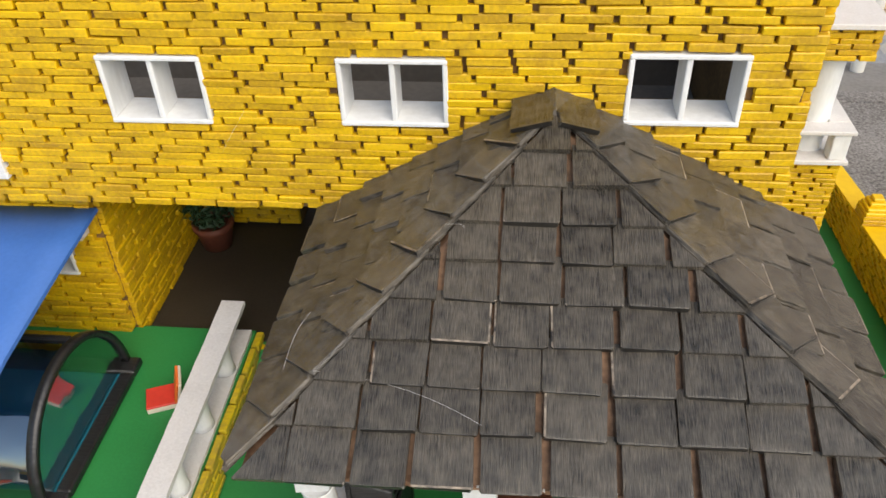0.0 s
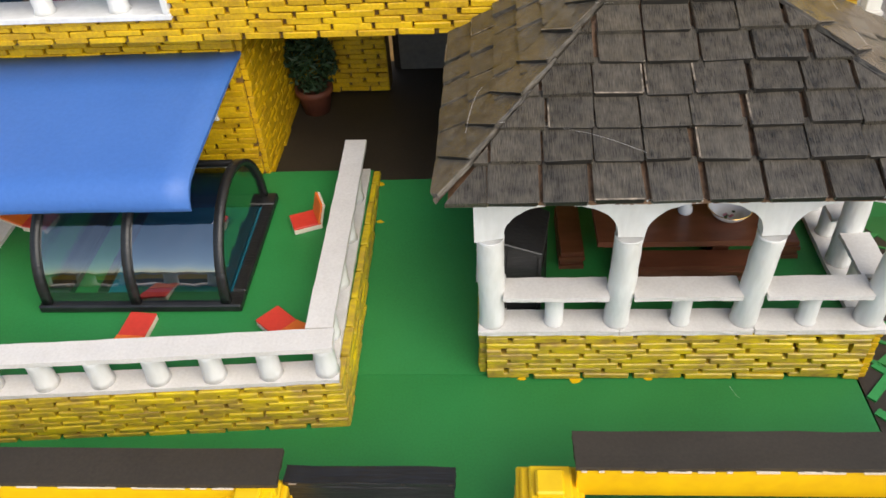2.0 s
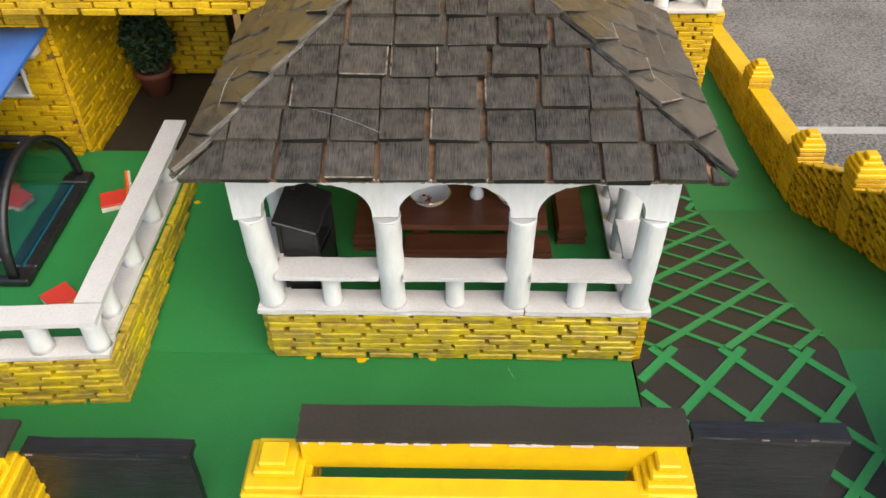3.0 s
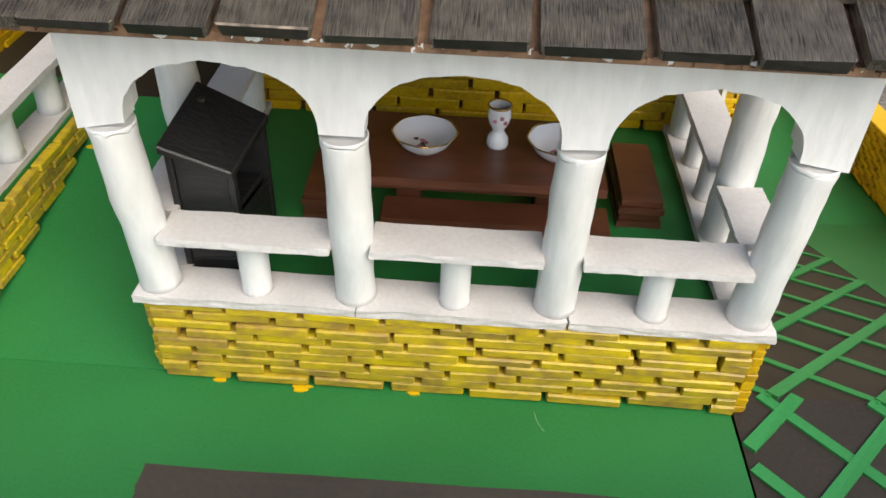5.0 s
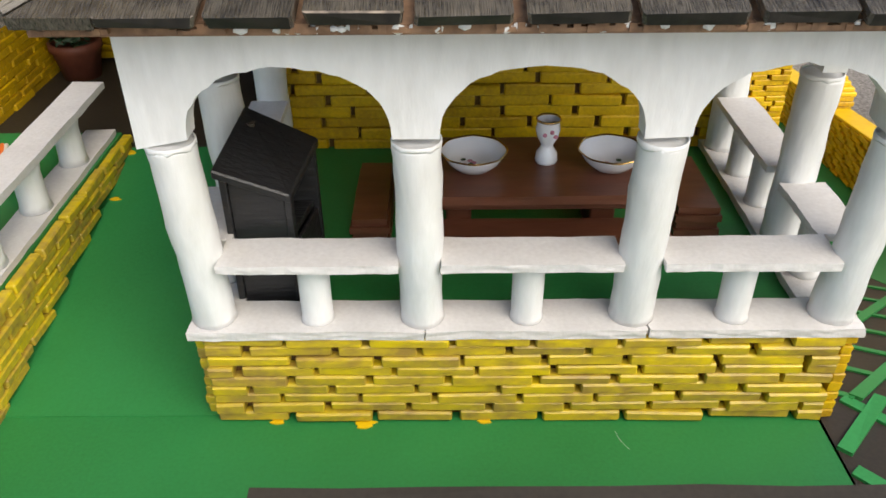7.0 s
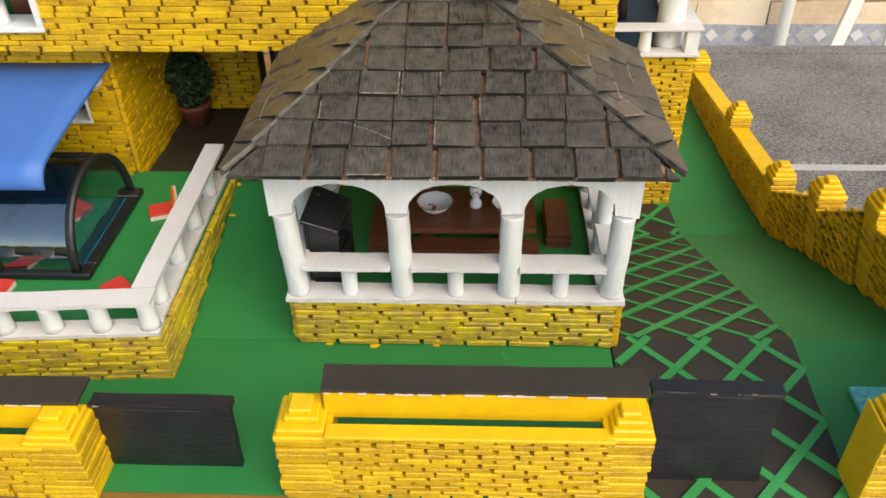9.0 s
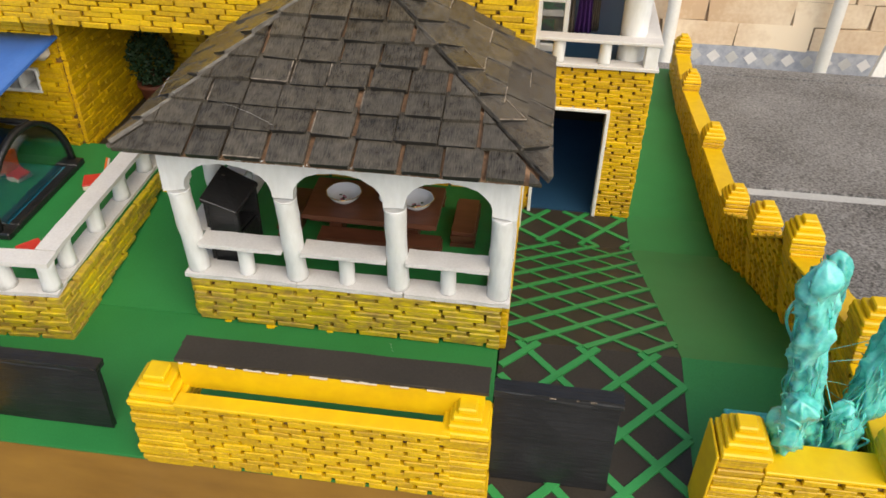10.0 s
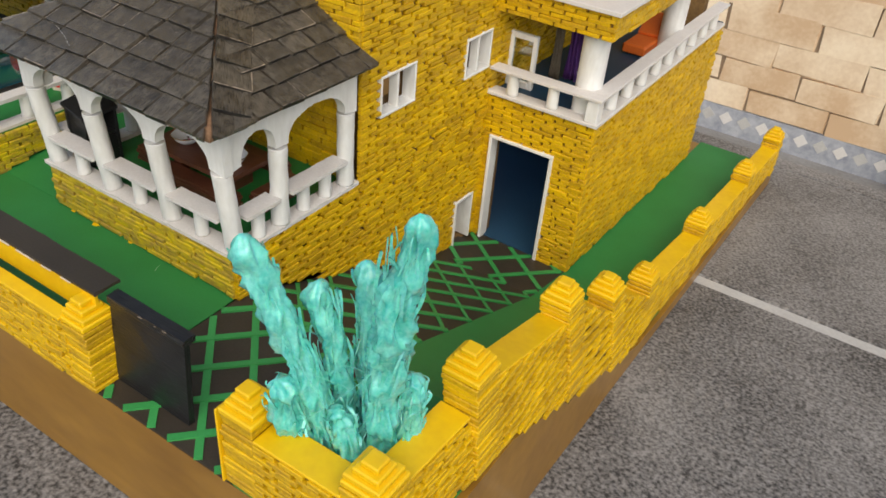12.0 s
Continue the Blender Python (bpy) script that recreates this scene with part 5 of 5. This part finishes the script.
# potted shrub on the porch
shrub = thing("potted_shrub", (-1.66, 3.2, porch_z), "dark green clipped shrub in a red clay pot", "potted plant")
part("pot", lathe(bmesh.new(), [(0.13, porch_z), (0.17, porch_z + 0.2), (0.19, porch_z + 0.22), (0.19, porch_z + 0.27), (0.15, porch_z + 0.27), (0.14, porch_z + 0.22)], (-1.66, 3.2), 22), CLAY, shrub)
part("trunk", lathe(bmesh.new(), [(0.03, porch_z + 0.2), (0.022, porch_z + 0.4)], (-1.66, 3.2), 8), BROWN, shrub)
bm = bmesh.new()
rnd = random.Random(9)
for k in range(900):
    d = V((rnd.gauss(0, 1), rnd.gauss(0, 1), rnd.gauss(0, 1))).normalized()
    c = V((-1.66, 3.2, porch_z + 0.55)) + V((d.x * 0.25, d.y * 0.25, d.z * 0.3)) * rnd.uniform(0.7, 1.08)
    m = Matrix.Translation(c) @ Euler((rnd.uniform(0, 6), rnd.uniform(0, 6), rnd.uniform(0, 6))).to_matrix().to_4x4()
    w, h = rnd.uniform(0.012, 0.02), rnd.uniform(0.03, 0.05)
    q = [bm.verts.new(m @ V(p)) for p in ((0, -h, 0), (w, 0, 0.008), (0, h, 0), (-w, 0, 0.008))]
    bm.faces.new(q)
tagged(part("leaves", bm, LEAF, shrub), kind="stuff")

# teal glue plant in the corner bed
teal = thing("glue_plant", (4.75, -0.85, 0), "teal hot-glue plant with thick lumpy leaning stalks", "plant")
part("base_plate", boxes((4.42, 5.02, -1.05, -0.45, 0.006, 0.06), bevel=0.01), TEAL, teal, "flat teal base plate")


def stalk(foot, tip, r0, r1, seed, bend=(0, 0, 0)):
    """A stalk of trickled glue: a lumpy tube with ridges."""
    bm = bmesh.new()
    foot, tip, bend = V(foot), V(tip), V(bend)
    n, seg = 90, 34
    rings = []
    d = (tip - foot).normalized()
    a = d.cross(V((0, 1, 0.2))).normalized()
    b = d.cross(a)
    for k in range(n + 1):
        f = k / n
        c = foot.lerp(tip, f) + bend * math.sin(math.pi * f)
        r = 0.59 * (r0 + (r1 - r0) * f) * (1 + 0.15 * math.sin(7 * f + seed * 1.7))
        c += V((noise.noise((f * 5, seed, 0)), noise.noise((f * 5, seed, 5)), 0)) * 0.055
        if f > 0.93:
            r *= math.sqrt(max(0.02, 1 - ((f - 0.93) / 0.07) ** 2.2))
        ring = []
        for j in range(seg):
            q = 2 * math.pi * j / seg
            w = a * math.cos(q) + b * math.sin(q)
            p = c + w * r
            e = p * 5.5 + V((seed * 3.1, 0, 0))
            e2 = V((p.x * 17, p.y * 17, p.z * 3.6)) + V((0, seed * 1.7, 0))
            swell = 0.4 * noise.noise(e) + 1.25 * (0.28 - abs(noise.noise(e2))) + 0.4 * noise.noise(V((p.x * 29, p.y * 29, p.z * 8)))
            ring.append(bm.verts.new(c + w * r * (1 + swell)))
        rings.append(ring)
    for p, q in zip(rings, rings[1:]):
        for j in range(seg):
            bm.faces.new((p[j], p[(j + 1) % seg], q[(j + 1) % seg], q[j])).smooth = True
    bm.faces.new(rings[0])
    bm.faces.new(rings[-1])
    return part("stalk", bm, TEAL, teal)


def strand(bm, p, q, r, sag, seed):
    """A thin hair of glue between two places."""
    rnd = random.Random(seed)
    p, q = V(p), V(q)
    side = V((rnd.uniform(-1, 1), rnd.uniform(-1, 1), rnd.uniform(-0.5, 1))) * sag
    rings = []
    for k in range(11):
        f = k / 10
        c = p.lerp(q, f) + side * math.sin(math.pi * f)
        rings.append([bm.verts.new(c + V((math.cos(j * 2.09) * r, math.sin(j * 2.09) * r, 0))) for j in range(3)])
    for a, b in zip(rings, rings[1:]):
        for j in range(3):
            bm.faces.new((a[j], a[(j + 1) % 3], b[(j + 1) % 3], b[j]))


STALKS = [((4.92, -1.06, 0.02), (4.33, -1.41, 2.2), 0.19, 0.11, (-0.05, 0.06, 0)), ((5.02, -0.92, 0.02), (5.33, -1.11, 2.6), 0.17, 0.14, (-0.07, 0, 0)),
          ((4.84, -0.7, 0.02), (4.69, -0.72, 1.8), 0.12, 0.12, (0, 0, 0)), ((4.8, -0.86, 0.02), (4.57, -1.02, 1.76), 0.12, 0.12, (0, 0, 0)),
          ((4.68, -1.1, 0.02), (4.5, -1.36, 1.14), 0.15, 0.13, (-0.03, 0, 0)), ((4.95, -1.05, 0.02), (4.88, -1.2, 0.98), 0.15, 0.12, (0.03, 0, 0)), ((5.06, -0.82, 0.02), (5.14, -0.77, 1.12), 0.13, 0.12, (0.05, 0, 0))]
for k, (p, q, r0, r1, bend) in enumerate(STALKS):
    stalk(p, q, r0, r1, k + 1, bend)
bm = bmesh.new()
rnd = random.Random(77)
for k in range(760):
    p, q, r0, r1, bend = rnd.choice(STALKS)
    f = rnd.uniform(0.03, 0.9)
    q2 = rnd.uniform(0, 6.28)
    rad = (r0 + (r1 - r0) * f) * 0.7
    c = V(p).lerp(V(q), f) + V(bend) * math.sin(math.pi * f)
    c2 = V(p).lerp(V(q), min(0.95, f + rnd.uniform(0.06, 0.2)))
    c2 += V(bend) * math.sin(math.pi * f)
    strand(bm, c + V((math.cos(q2), math.sin(q2), 0)) * rad, c2 + V((math.cos(q2 + rnd.uniform(-1, 1)), math.sin(q2 + 0.4), 0)) * rad, rnd.uniform(0.004, 0.013), rnd.uniform(0.0, 0.04) * (2.6 if k % 9 == 0 else 1), k)
for k in range(14):
    a, b = rnd.sample(STALKS, 2)
    strand(bm, V(a[0]).lerp(V(a[1]), rnd.uniform(0.4, 0.8)), V(b[0]).lerp(V(b[1]), rnd.uniform(0.4, 0.8)), 0.004, 0.08, 400 + k)
tagged(part("webbing", bm, TEAL, teal), kind="stuff")

# loose glue hairs on the model
hairs = thing("glue_hairs", (1.2, 0.5, 1.8), "fine pale threads of dried glue on roof and wall", "threads")
for k, (p, q, sag) in enumerate((((0.15, 0.1, 2.1), (1.0, -0.12, 2.0), 0.05), ((0.72, 0.75, 2.5), (0.82, 0.7, 2.52), 0.12), ((-0.75, 1.7, 2.3), (-0.55, 1.68, 2.6), 0.03), ((1.75, -0.1, 0.03), (1.79, -0.2, 0.03), 0.01), ((-0.05, 0.2, 1.95), (0.05, 0.5, 2.1), 0.06))):
    bm = bmesh.new()
    strand(bm, p, q, 0.0009, sag, 500 + k)
    part("thread", bm, RAIL, hairs)
# paint spots on the lawn
for x, y, r in ((0.3, -0.005, 0.03), (0.68, -0.025, 0.045), (1.2, -0.01, 0.025), (-0.9, 1.92, 0.04), (-0.86, 1.5, 0.03)):
    bm = bmesh.new()
    z = path_z(y) + 0.007
    ring = [(r * (1 + 0.9 * noise.noise((x * 9, k * 0.7, 0.3))) * math.cos(k * math.pi / 7), 0.6 * r * math.sin(k * math.pi / 7)) for k in range(14)]
    prism(bm, ring, lambda u, v: (x + u, y + v, z - 0.012), lambda u, v: (x + u, y + v, z))
    solo("paint_spot", bm, SMOOTH, "yellow paint drip dried on the green foam", "paint drip", (x, y, z), "paint drips")

set_pieces()
